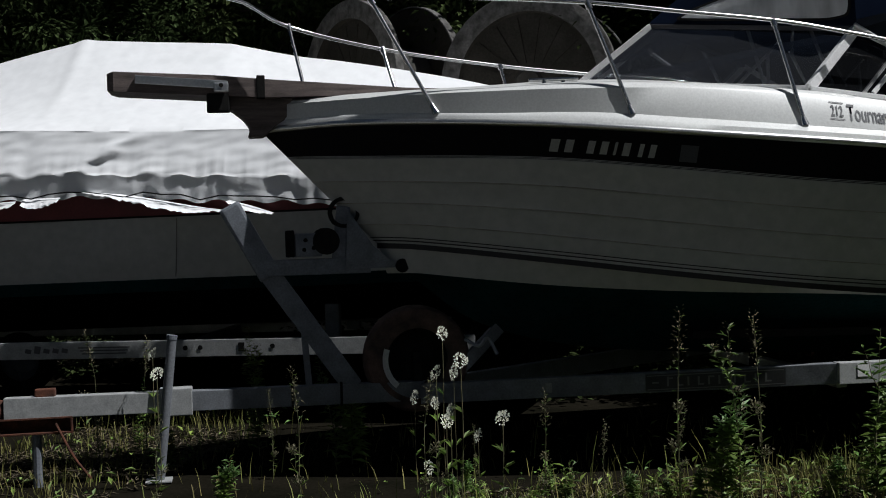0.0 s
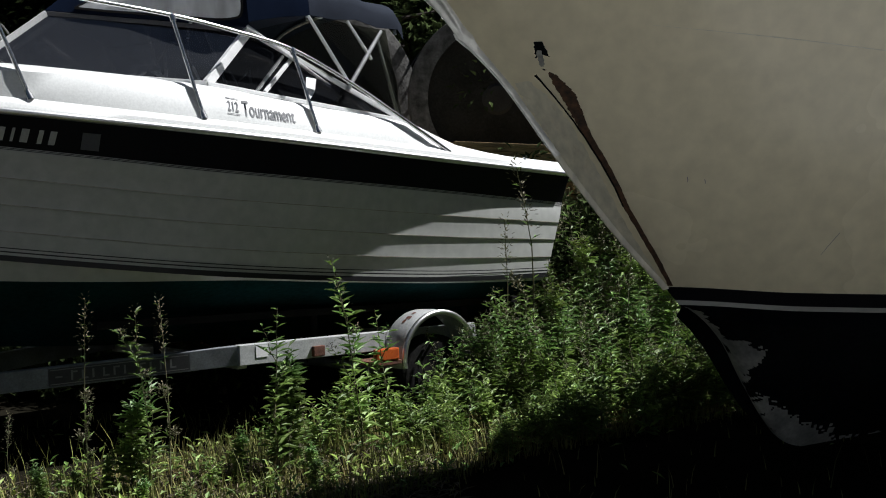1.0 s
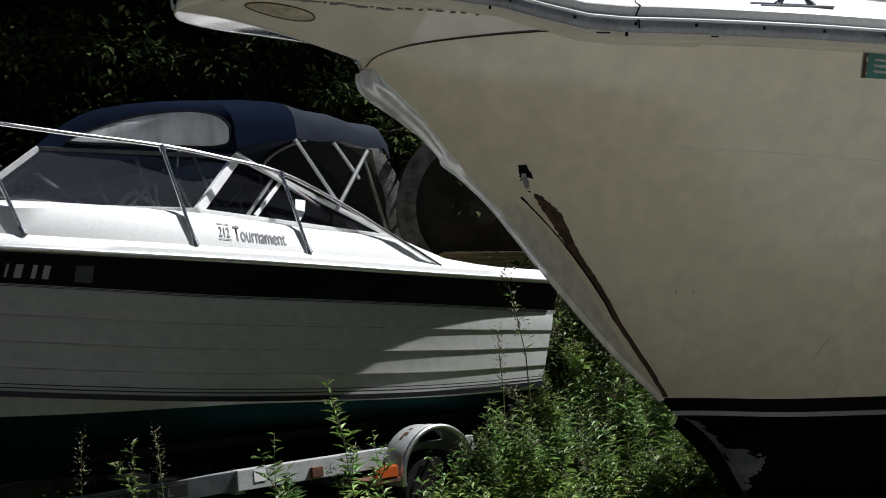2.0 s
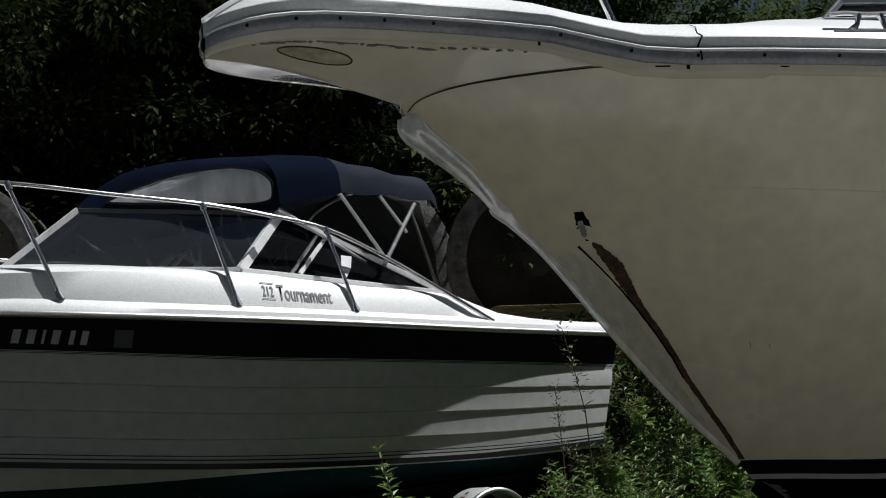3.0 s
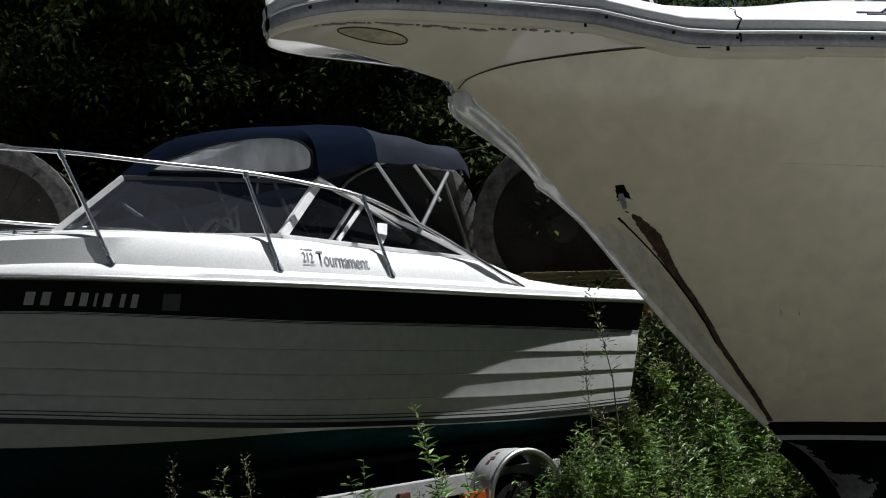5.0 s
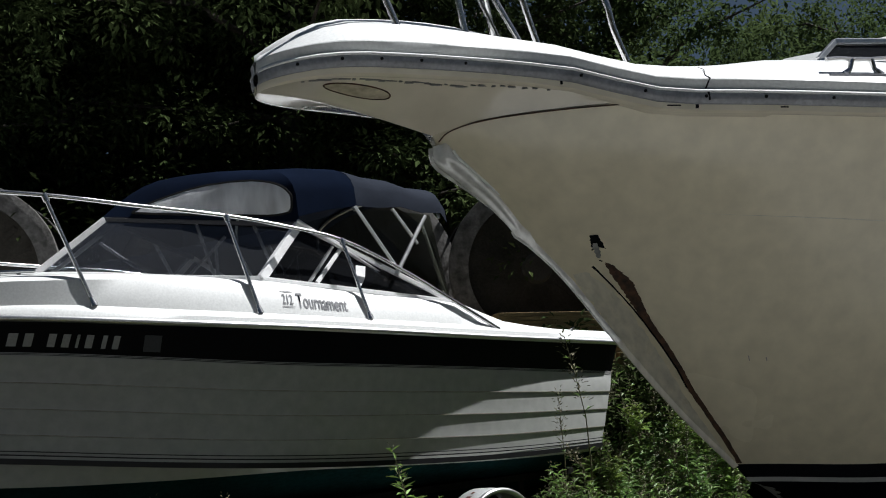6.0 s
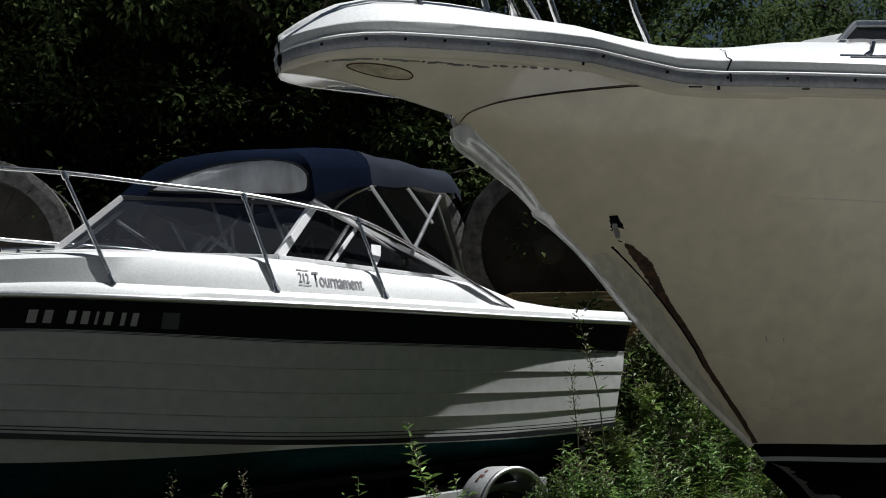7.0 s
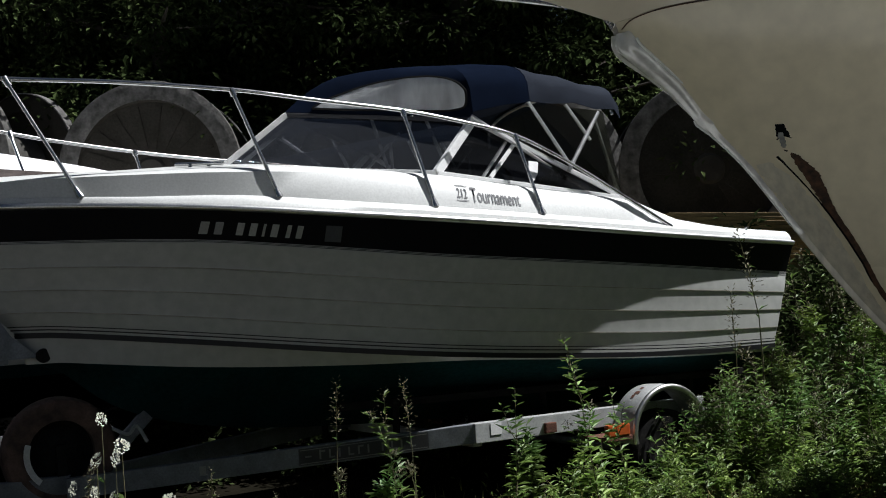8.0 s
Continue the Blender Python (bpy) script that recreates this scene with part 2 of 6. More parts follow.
def curve_at(table, x):
    """Smooth value of a table of (x, value) at x."""
    xs, ys = [a for a, _ in table], [b for _, b in table]
    if x <= xs[0]:
        return ys[0]
    if x >= xs[-1]:
        return ys[-1]
    for i in range(len(xs) - 1):
        if xs[i] <= x <= xs[i + 1]:
            h = xs[i + 1] - xs[i]
            f = (x - xs[i]) / h
            d0 = (ys[i + 1] - ys[i - 1]) / (xs[i + 1] - xs[i - 1]) if i else (ys[1] - ys[0]) / h
            d1 = (ys[i + 2] - ys[i]) / (xs[i + 2] - xs[i]) if i + 2 < len(xs) else (ys[-1] - ys[-2]) / h
            return (2 * f**3 - 3 * f**2 + 1) * ys[i] + (f**3 - 2 * f**2 + f) * h * d0 + (3 * f**2 - 2 * f**3) * ys[i + 1] + (f**3 - f**2) * h * d1


def part(name, bm, material, parent=None, label="", smooth=False):
    """Links a bmesh as one mesh object, under its parent if there is one."""
    me = bpy.data.meshes.new(name)
    bmesh.ops.recalc_face_normals(bm, faces=bm.faces)
    bm.to_mesh(me)
    bm.free()
    if smooth:
        for f in me.polygons:
            f.use_smooth = True
        me.set_sharp_from_angle(angle=radians(38))
    me.materials.append(material)
    ob = new(name, me)
    ob.parent = parent
    return tagged(ob, label)


def thing(name, label, category, m=None, group="", kind=""):
    ob = new(name)
    ob.empty_display_size = 0.2
    if m:
        ob.matrix_basis = m
    return tagged(ob, label, category, group, kind)


def grid(bm, rows, closed=False):
    """Faces between rows of points."""
    vs = [[bm.verts.new(p) for p in row] for row in rows]
    for a, b in zip(vs, vs[1:]):
        n = len(a)
        for i in range(n if closed else n - 1):
            bm.faces.new((a[i], a[(i + 1) % n], b[(i + 1) % n], b[i]))
    return vs


def sheet(rows, thick=0.0):
    bm = bmesh.new()
    grid(bm, rows)
    bmesh.ops.remove_doubles(bm, verts=bm.verts, dist=1e-5)
    if thick:
        bmesh.ops.recalc_face_normals(bm, faces=bm.faces)
        bmesh.ops.solidify(bm, geom=bm.faces[:], thickness=thick)
    return bm


def box(bm, size, m, bevel=0.0):
    made = bmesh.ops.create_cube(bm, size=1.0, matrix=m @ Matrix.Diagonal((*size, 1)))["verts"]
    if bevel:
        edges = list({e for v in made for e in v.link_edges})
        bmesh.ops.bevel(bm, geom=edges, offset=bevel, segments=2, affect="EDGES", profile=0.6)
    return bm


def boxed(size, m, bevel=0.004):
    return box(bmesh.new(), size, m, bevel)


def beam(a, b, w, h, bevel=0.004, up=(0, 0, 1)):
    """A straight bar from a to b, w across and h high."""
    a, b = Vector(a), Vector(b)
    x = (b - a).normalized()
    y = Vector(up).cross(x).normalized()
    z = x.cross(y)
    m = Matrix((x, y, z)).transposed().to_4x4()
    m.translation = (a + b) / 2
    return boxed(((b - a).length, w, h), m, bevel)


def tube(points, r, sides=10, bm=None, closed=False, taper=None):
    bm = bm or bmesh.new()
    pts = [Vector(p) for p in points]
    rows = []
    last = None
    for i, p in enumerate(pts):
        d = (pts[min(i + 1, len(pts) - 1)] - pts[max(i - 1, 0)]).normalized()
        side = d.cross(Vector((0, 0, 1))) if last is None else last - d * last.dot(d)
        if side.length < 1e-3:
            side = d.cross(Vector((1, 0, 0)))
        side.normalize()
        last = side
        up = d.cross(side)
        rad = r if taper is None else r * taper[i]
        rows.append([p + rad * (math.cos(a) * side + math.sin(a) * up) for a in (2 * math.pi * k / sides for k in range(sides))])
    vs = grid(bm, rows, closed=True)
    for end in (vs[0], vs[-1]):
        bm.faces.new(end)
    return bm


def smooth_path(points, n=6):
    """A Catmull-Rom curve through points."""
    pts = [Vector(p) for p in points]
    pts = [2 * pts[0] - pts[1]] + pts + [2 * pts[-1] - pts[-2]]
    out = []
    for i in range(1, len(pts) - 2):
        p0, p1, p2, p3 = pts[i - 1 : i + 3]
        for k in range(n):
            f = k / n
            out.append(0.5 * (2 * p1 + (p2 - p0) * f + (2 * p0 - 5 * p1 + 4 * p2 - p3) * f * f + (3 * p1 - p0 - 3 * p2 + p3) * f**3))
    out.append(pts[-2])
    return out


def lathe(profile, m=Matrix(), sides=40, arc=(0, 360), bm=None):
    """Turns a profile of (radius, along) round the local x axis."""
    bm = bm or bmesh.new()
    full = arc[1] - arc[0] >= 360
    rows = []
    for k in range(sides + (0 if full else 1)):
        a = radians(arc[0] + (arc[1] - arc[0]) * k / sides)
        rows.append([m @ Vector((x, r * math.cos(a), r * math.sin(a))) for r, x in profile])
    if full:
        rows.append(rows[0])
    grid(bm, rows)
    bmesh.ops.remove_doubles(bm, verts=bm.verts, dist=1e-5)
    return bm


def raw(name, verts, faces, material, parent=None, label="", kind=""):
    me = bpy.data.meshes.new(name)
    me.from_pydata(verts, [], faces)
    me.materials.append(material)
    ob = new(name, me)
    ob.parent = parent
    return tagged(ob, label, kind=kind)


# ---------------------------------------------------------------- ground
def rise(x, y):
    """Height of the ground: level yard, slightly uneven."""
    return 0.035 * noise.noise(Vector((x * 0.35, y * 0.35, 0))) + 0.015 * noise.noise(Vector((x * 1.7, y * 1.7, 3)))


steps = [-400, -150, -60, -30, -18] + [-12 + 0.4 * i for i in range(61)] + [18, 30, 60, 150, 400]
ground = part("ground", sheet([[(x, y + 6, rise(x, y + 6) if abs(x) < 15 and abs(y) < 15 else 0) for x in steps] for y in steps]), SOIL, smooth=True)
tagged(ground, "uneven yard soil with dry thatch and grass", "ground", kind="structure")

# Unseen pale strip, added to bounce sunlight up onto the hulls.
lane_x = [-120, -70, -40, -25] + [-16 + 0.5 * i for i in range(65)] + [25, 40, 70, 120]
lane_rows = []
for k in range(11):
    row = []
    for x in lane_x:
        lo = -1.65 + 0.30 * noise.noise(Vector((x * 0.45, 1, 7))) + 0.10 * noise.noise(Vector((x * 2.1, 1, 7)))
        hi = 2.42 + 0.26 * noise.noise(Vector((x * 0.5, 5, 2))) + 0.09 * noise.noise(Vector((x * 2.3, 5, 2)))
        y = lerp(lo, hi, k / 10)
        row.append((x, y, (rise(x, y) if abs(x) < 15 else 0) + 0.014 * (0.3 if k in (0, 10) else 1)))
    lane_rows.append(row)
lane = part("gravel_lane", sheet(lane_rows), BOUNCE_GRAVEL, smooth=True)
tagged(lane, "pale unseen gravel strip added to bounce sunlight onto the hulls", "lane", kind="structure")

# ---------------------------------------------------------------- cuddy cabin boat with a navy stripe
BOAT = pose(-2.86, 6.40, 0, 0, 0, 28)
boat = thing("cuddy_cabin_boat", "white lapstrake cabin boat with black stripe and navy canvas", "boat", BOAT)

Z_SHEER = [(0, 2.16), (0.57, 2.165), (1.6, 2.105), (2.5, 2.022), (3.2, 1.96), (4.05, 1.885), (5.03, 1.80), (6.3, 1.705)]
Z_STRIPE = [(0.17, 1.985), (0.57, 1.965), (1.62, 1.912), (2.46, 1.82), (3.2, 1.735), (4.07, 1.66), (5.0, 1.583), (6.25, 1.474)]
Z_CHINE = [(0.72, 1.43), (0.95, 1.415), (1.69, 1.316), (2.52, 1.20), (3.26, 1.11), (4.13, 1.03), (5.15, 0.965), (6.17, 0.945)]
Z_PAINT = [(0.9, 1.24), (1.7, 1.147), (2.5, 1.09), (3.46, 1.045), (4.12, 0.995), (5.1, 0.93), (6.17, 0.89)]
Z_KEEL = [(0.95, 1.2), (1.3, 0.93), (1.8, 0.76), (2.5, 0.66), (4.0, 0.58), (6.17, 0.54)]


def half_beam(s, f, start):
    """Half the hull's width at s, from the gunwale (f = 0) to the chine (f = 1)."""
    f = 1 - (1 - f) ** 1.9
    bm_, tail, pw = lerp(1.18, 0.98, f), lerp(1.10, 0.965, f), lerp(2.3, 2.0, f)
    if s > 4.3:
        return bm_ - (bm_ - tail) * ((s - 4.3) / 2.0) ** 2
    u = max(0.0, min(1.0, (s - start) / (4.3 - start)))
    return bm_ * (1 - (1 - u) ** pw) ** 0.9


HULL_N = 44
LEAN_TURN = [(0.2, 5.9), (0.24, 5.6), (0.29, 4.93), (0.43, 4.46), (0.58, 4.2), (0.75, 4.06), (0.95, 3.95)]


def side_beam(s, f):
    """Half the hull's width at s and level f: 0 gunwale, 1 foot of the stripe, 2 chine; the sides grow steeper towards the stern."""
    g = f * 0.24 if f <= 1 else 0.24 + (f - 1) * 0.76
    start = lerp(0.0, 0.17, f) if f <= 1 else lerp(0.17, 0.72, f - 1)
    fore = half_beam(s, g, start)
    w = max(0.0, min(1.0, (s - 3.1) / 0.8))
    if w == 0:
        return fore
    z = lerp(curve_at(Z_SHEER, s), curve_at(Z_STRIPE, s), f) if f <= 1 else lerp(curve_at(Z_STRIPE, s), curve_at(Z_CHINE, s), f - 1)
    depth = curve_at(Z_SHEER, s) - z
    lean = 0.264 + 0.025 * max(0.0, s - 4.3) + 0.10 * (curve_at(LEAN_TURN, depth) - s)
    aft = half_beam(s, 0, 0) - depth * max(0.02, min(0.35, lean))
    return lerp(fore, aft, w * w * (3 - 2 * w))


def hull_line(f, out=0.0, drop=0.0):
    """Points along the port side at level f: 0 gunwale, 1 foot of the stripe, 2 chine."""
    start = lerp(0.0, 0.17, f) if f <= 1 else lerp(0.17, 0.72, f - 1)
    end = lerp(6.30, 6.25, f) if f <= 1 else lerp(6.25, 6.07, f - 1)
    row = []
    for i in range(HULL_N + 1):
        s = start + (end - start) * (i / HULL_N) ** 1.25
        z = lerp(curve_at(Z_SHEER, s), curve_at(Z_STRIPE, s), f) if f <= 1 else lerp(curve_at(Z_STRIPE, s), curve_at(Z_CHINE, s), f - 1)
        row.append((s, -(side_beam(s, f) + out * min(1, i / 4)), z - drop))
    return row


def mirrored(rows):
    return [[(x, -y, z) for x, y, z in row] for row in rows]


def both(name, rows, material, label="", parent=boat, smooth=True, thick=0.0):
    """The same strip on the port and on the starboard side, each a part."""
    return [part(name, sheet(r, thick), material, parent, label, smooth) for r in (rows, mirrored(rows))]


both("hull_stripe", [hull_line(0), hull_line(0.5), hull_line(1)], NAVY_STRIPE, "black painted topside stripe")
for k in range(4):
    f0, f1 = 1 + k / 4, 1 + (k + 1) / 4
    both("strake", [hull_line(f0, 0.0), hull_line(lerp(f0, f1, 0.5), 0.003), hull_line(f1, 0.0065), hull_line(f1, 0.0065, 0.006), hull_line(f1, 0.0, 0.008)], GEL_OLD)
# Dark lines under the laps paint their shadow together with dirt.
for k in range(3):
    f1 = 1 + (k + 1) / 4
    both("lap_shade_dirt", [hull_line(f1, 0.0078, 0.0005), hull_line(f1, 0.0078, 0.0055)], LAP_SHADE_DIRT, "thin line of dirt and painted shade under the lap")
for f, w in ((0.985, 0.006), (0.95, 0.004), (0.915, 0.004)):
    both("pinstripe", [hull_line(f, 0.004), hull_line(f, 0.004, w)], DECAL_LIGHT, "thin pale pinstripe")
for f, w in ((1.985, 0.034), (1.945, 0.008), (1.91, 0.006)):
    both("pinstripe", [hull_line(f, 0.0105), hull_line(f, 0.0105, w)], PIN, "thin dark pinstripe along the chine")


def low_line(f):
    """Below the chine: 0 chine, 1 paint edge, 2 keel."""
    row = []
    for i in range(HULL_N + 1):
        u = (i / HULL_N) ** 1.25
        s = 0.72 + (6.07 - 0.72) * u
        sk = s + 0.22 * (1 - u) * min(f, 2) / 2
        b, zc = side_beam(s, 2), curve_at(Z_CHINE, s)
        zp = min(curve_at(Z_PAINT, s), zc - 0.02)
        zk = min(curve_at(Z_KEEL, sk), zp - 0.05)
        if f <= 1:
            row.append((lerp(s, s + 0.05 * (1 - u), f), -lerp(b, b * 0.985 - 0.03 * min(1, b * 2), f), lerp(zc, zp, f)))
        else:
            g = f - 1
            y1 = b * 0.985 - 0.03 * min(1, b * 2)
            row.append((sk, -y1 * (1 - g), lerp(zp, zk, g)))
    return row


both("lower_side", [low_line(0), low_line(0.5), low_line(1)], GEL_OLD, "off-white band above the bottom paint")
both("hull_bottom", [low_line(1), low_line(1.33), low_line(1.66), low_line(2)], GREEN_BOTTOM, "dull dark green bottom paint")
trans = [hull_line(f)[-1] for f in (0, 0.5, 1, 1.25, 1.5, 1.75, 2)] + [low_line(f)[-1] for f in (1, 1.5, 2)]
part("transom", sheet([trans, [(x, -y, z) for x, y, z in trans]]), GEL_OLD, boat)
both("rub_rail", [[(s, y - 0.022 * math.cos(a), z + 0.012 + 0.02 * math.sin(a)) for s, y, z in hull_line(0)] for a in (radians(d) for d in range(-90, 91, 30))], ALU, "narrow bright rubbing strake")

Z_COAM = [(0.1, 2.33), (0.8, 2.335), (1.3, 2.335), (1.74, 2.345), (2.3, 2.34), (3.2, 2.275), (4.0, 2.17), (4.8, 2.075), (5.2, 1.935), (6.2, 1.80)]
P_COAM = [(0.1, 0.10), (0.5, 0.32), (1.0, 0.56), (1.6, 0.75), (2.1, 0.86), (3.2, 0.975), (4.0, 1.01), (4.8, 1.02), (6.2, 1.01)]


def deck_profile(s):
    b, zs = half_beam(s, 0, 0), curve_at(Z_SHEER, s) + 0.03
    pc, zc = min(curve_at(P_COAM, s), b - 0.03), curve_at(Z_COAM, s)
    e = min(0.1, (b - pc) * 0.55)
    w = max(0.0, min(1.0, (s - 1.15) / 0.95))
    w = w * w * (3 - 2 * w)
    e = lerp(max(0.012, b - pc - 0.016), e, w)
    lip = min(0.03, e * 0.3)
    out = [(b, zs - 0.01), (b - lerp(lip, 0.012, w), zs + lerp(0.016, 0.03, w)), (b - lerp(min(0.07, e * 0.7), e * 0.6, w), zs + lerp(0.032, 0.05, w)), (b - e, zs + lerp(0.036, 0.072, w)), (pc + lerp(0.014, 0.03, w), zc - lerp(0.008, 0.03, w)), (pc, zc)]
    if s < 3.5:
        crown = 0.035 + 0.06 * min(1, s / 1.8)
        out += [(pc * 0.96, zc + 0.012), (pc * 0.6, zc + crown * 0.7), (0, zc + crown)]
    else:
        out += [(pc - 0.14, zc + 0.005), (pc - 0.16, 1.32), (0, 1.32)]
    return out


ds = [0.02, 0.08, 0.16, 0.3, 0.5, 0.7, 0.9, 1.1, 1.3, 1.5, 1.7, 1.9, 2.1, 2.3, 2.5, 2.7, 2.9, 3.1, 3.3, 3.49, 3.51, 3.8, 4.1, 4.4, 4.7, 4.85, 5.0, 5.2, 5.5, 5.8, 6.1, 6.29]
prof = [[(s, -p, z) for p, z in deck_profile(s)] for s in ds]
deck_rows = [row + [(x, -y, z) for x, y, z in row[-2::-1]] for row in prof]
deck_rows.append([(6.29, y, 1.32 if abs(y) > 2 else max(1.3, min(z, 1.72))) for _, y, z in deck_rows[-1]])
deck = part("deck", sheet(deck_rows), DECK_WHITE, boat, "glossy white deck and cabin side", smooth=True)
part("engine_cover", boxed((0.9, 0.9, 0.5), pose(5.6, 0, 1.57), 0.05), GEL_OLD, boat)
for p in (0.42, -0.42):
    seat = part("helm_seat", boxed((0.5, 0.5, 0.14), pose(4.35, p, 1.82), 0.05), DARK_IN, boat, "dark padded helm seat")
    part("backrest", boxed((0.12, 0.5, 0.45), pose(4.62, p, 2.05, 0, 8, 0), 0.05), DARK_IN, seat)
    part("pedestal", tube([(4.35, p, 1.33), (4.35, p, 1.76)], 0.06, 12), ALU, seat)

# windscreen
C0, C1 = Vector((2.10, 0.0, 2.455)), Vector((2.60, 0.0, 2.83))
K0, K1, A0 = Vector((3.26, -0.90, 2.30)), Vector((3.63, -0.80, 2.676)), Vector((4.74, -1.0, 2.10))
D1, D0 = Vector((3.92, -0.85, 2.50)), Vector((3.66, -0.93, 2.262))
shield_ = new("windscreen")
shield_.parent = boat


def flip(v):
    return Vector((v[0], -v[1], v[2]))


def pane(name, corners, material, parent, t=0.006):
    bm = bmesh.new()
    bm.faces.new([bm.verts.new(c) for c in corners])
    bmesh.ops.solidify(bm, geom=bm.faces[:], thickness=t)
    ob = part(name, bm, material, parent)
    ob.visible_shadow = False
    return ob


for g in (lambda v: v, flip):
    pane("front_pane", [g(C0), g(K0), g(K1), g(C1)], GLASS, shield_)
    pane("vent_pane", [g(K0), g(D0), g(D1), g(K1)], GLASS_DARK, shield_)
    pane("side_pane", [g(D0), g(A0), g(D1)], GLASS_DARK, shield_)
    for a, b, w, h, m in ((C0, K0, 0.035, 0.035, ALU_PAINT), (C1, K1, 0.03, 0.03, DARK_IN), (C0, C1, 0.035, 0.045, ALU_PAINT), (C0 + Vector((0.09, 0, -0.01)), C1 + Vector((0.07, 0, -0.03)), 0.025, 0.03, ALU), (K0, K1, 0.04, 0.06, ALU_PAINT), (K0, A0, 0.03, 0.03, ALU_PAINT), (K1, A0, 0.03, 0.036, ALU_PAINT), (D0, D1, 0.02, 0.028, ALU_PAINT), (D0 - Vector((0.06, 0, -0.005)), D1 - Vector((0.06, 0, -0.02)), 0.02, 0.02, ALU)):
        part("frame_bar", beam(g(a), g(b), w, h, 0.006), m, shield_)

# canvas top
wt = [C1.lerp(K1, f) + Vector((-0.01, -0.02 * f, 0.02)) for f in (i / 10 for i in range(11))]


def arch(s, p, zl, zt, n=10):
    """Half an arch of the canvas, from the middle to the port edge."""
    return [Vector((s + 0.04 * f, -p * math.sin(f * math.pi / 2) ** 0.85, zl + (zt - zl) * max(0.0, math.cos(f * math.pi / 2)) ** 0.55)) for f in (i / n for i in range(n + 1))]


b1, b2, b3, b4 = arch(3.55, 0.88, 2.72, 3.15), arch(4.02, 0.89, 2.80, 3.165), arch(4.4, 0.89, 2.80, 3.09), arch(4.78, 0.87, 2.765, 3.03)
front_rows = []
for k in range(9):
    f = k / 8
    front_rows.append([a.lerp(b, f) + Vector((-0.06, 0, 0.115)) * math.sin(f * math.pi) * math.cos(i / 10 * math.pi / 2) for i, (a, b) in enumerate(zip(wt, b1))])
mid_rows = [b1, [a.lerp(b, 0.5) + Vector((0, 0, 0.01)) for a, b in zip(b1, b2)], b2, [a.lerp(b, 0.5) - Vector((0, 0, 0.015)) for a, b in zip(b2, b3)], b3, [a.lerp(b, 0.5) - Vector((0, 0, 0.02)) for a, b in zip(b3, b4)], b4, [p + Vector((0.05, 0, -0.07)) for p in b4]]
top_ = new("canvas_top")
top_.parent = boat


def full(row):
    return [flip(v) for v in row[:0:-1]] + list(row)


part("roof_panel", sheet([full(r) for r in mid_rows[:3]], 0.006), CANVAS, top_, "dark navy canvas crown", smooth=True)
part("roof_panel", sheet([full([p + Vector((0, 0, 0.004)) for p in r]) for r in mid_rows[2:]], 0.006), CANVAS_LIGHTER, top_, "lighter navy canvas roof", smooth=True)
part("front_panel", sheet([full(r) for r in front_rows], 0.006), CANVAS, top_, "navy canvas front", smooth=True)


def front_at(f, i):
    """A place on the front panel, f from the windscreen up and i from the middle to port."""
    k, j = f * 8, i * 10
    a, b = int(min(k, 7)), int(min(j, 9))
    r0, r1 = front_rows[a], front_rows[a + 1]
    return r0[b].lerp(r0[b + 1], j - b).lerp(r1[b].lerp(r1[b + 1], j - b), k - a)


OVAL = [(0.03, 0.14), (0.12, 0.18), (0.22, 0.26), (0.32, 0.34), (0.42, 0.44), (0.53, 0.54), (0.65, 0.64), (0.76, 0.75), (0.82, 0.84), (0.82, 0.91), (0.62, 0.945), (0.30, 0.94), (0.10, 0.88), (0.05, 0.74), (0.04, 0.6), (0.03, 0.46), (0.025, 0.3), (0.03, 0.14)]
oval = [Vector((f, i, 0)) for f, i in OVAL]
rows_ = [[front_at(lerp(0.30, v.x, r / 5), lerp(0.60, v.y, r / 5)) + Vector((-0.010, -0.004, 0.011)) for v in smooth_path(oval, 3)] for r in range(6)]
part("oval_window", sheet(rows_, 0.003), VINYL, top_, "clouded clear vinyl oval window", smooth=True)
part("window_piping", tube(rows_[-1], 0.009, 6), RUBBER, top_, "dark bound edge of the vinyl window", smooth=True)
for side in (lambda v: v, flip):
    for a, b, r in (((4.05, -0.88, 2.80), (4.32, -0.95, 2.35), 0.013), ((4.37, -0.88, 2.79), (4.54, -0.92, 2.53), 0.013), ((4.66, -0.88, 2.74), (4.28, -0.985, 2.30), 0.016), ((4.62, -0.88, 2.70), (4.73, -0.97, 2.10), 0.013), ((3.6, -0.84, 2.70), (4.2, -0.9, 2.33), 0.012)):
        part("canopy_pole", tube([side(Vector(a)), side(Vector(b))], r), ALU, top_)
    pane("side_curtain", [side(Vector(p)) for p in ((3.66, -0.84, 2.68), (4.06, -0.885, 2.79), (4.7, -0.885, 2.75), (4.74, -0.985, 2.12), (4.28, -0.93, 2.34))], CLEAR, top_, 0.003)
for bow_ in (b2, b4):
    part("canopy_bow", tube([Vector((v.x, v.y * 0.965, v.z - 0.03)) for v in full(bow_)], 0.012, 8), ALU, top_, smooth=True)
for a, b in (((3.12, 0.55, 2.92), (3.34, 0.55, 2.49)), ((3.55, 0.55, 2.92), (3.70, 0.55, 2.43)), ((4.04, 0.55, 2.93), (4.22, 0.55, 2.5)), ((3.79, 0.55, 2.805), (3.44, 0.55, 2.48)), ((3.706, 0.55, 2.72), (3.71, 0.55, 2.45)), ((2.78, 0.55, 2.756), (3.14, 0.55, 2.51))):
    part("inner_strut", tube([a, b], 0.014, 8), STICKER_WHITE, top_, "pale canopy strut inside the cabin")

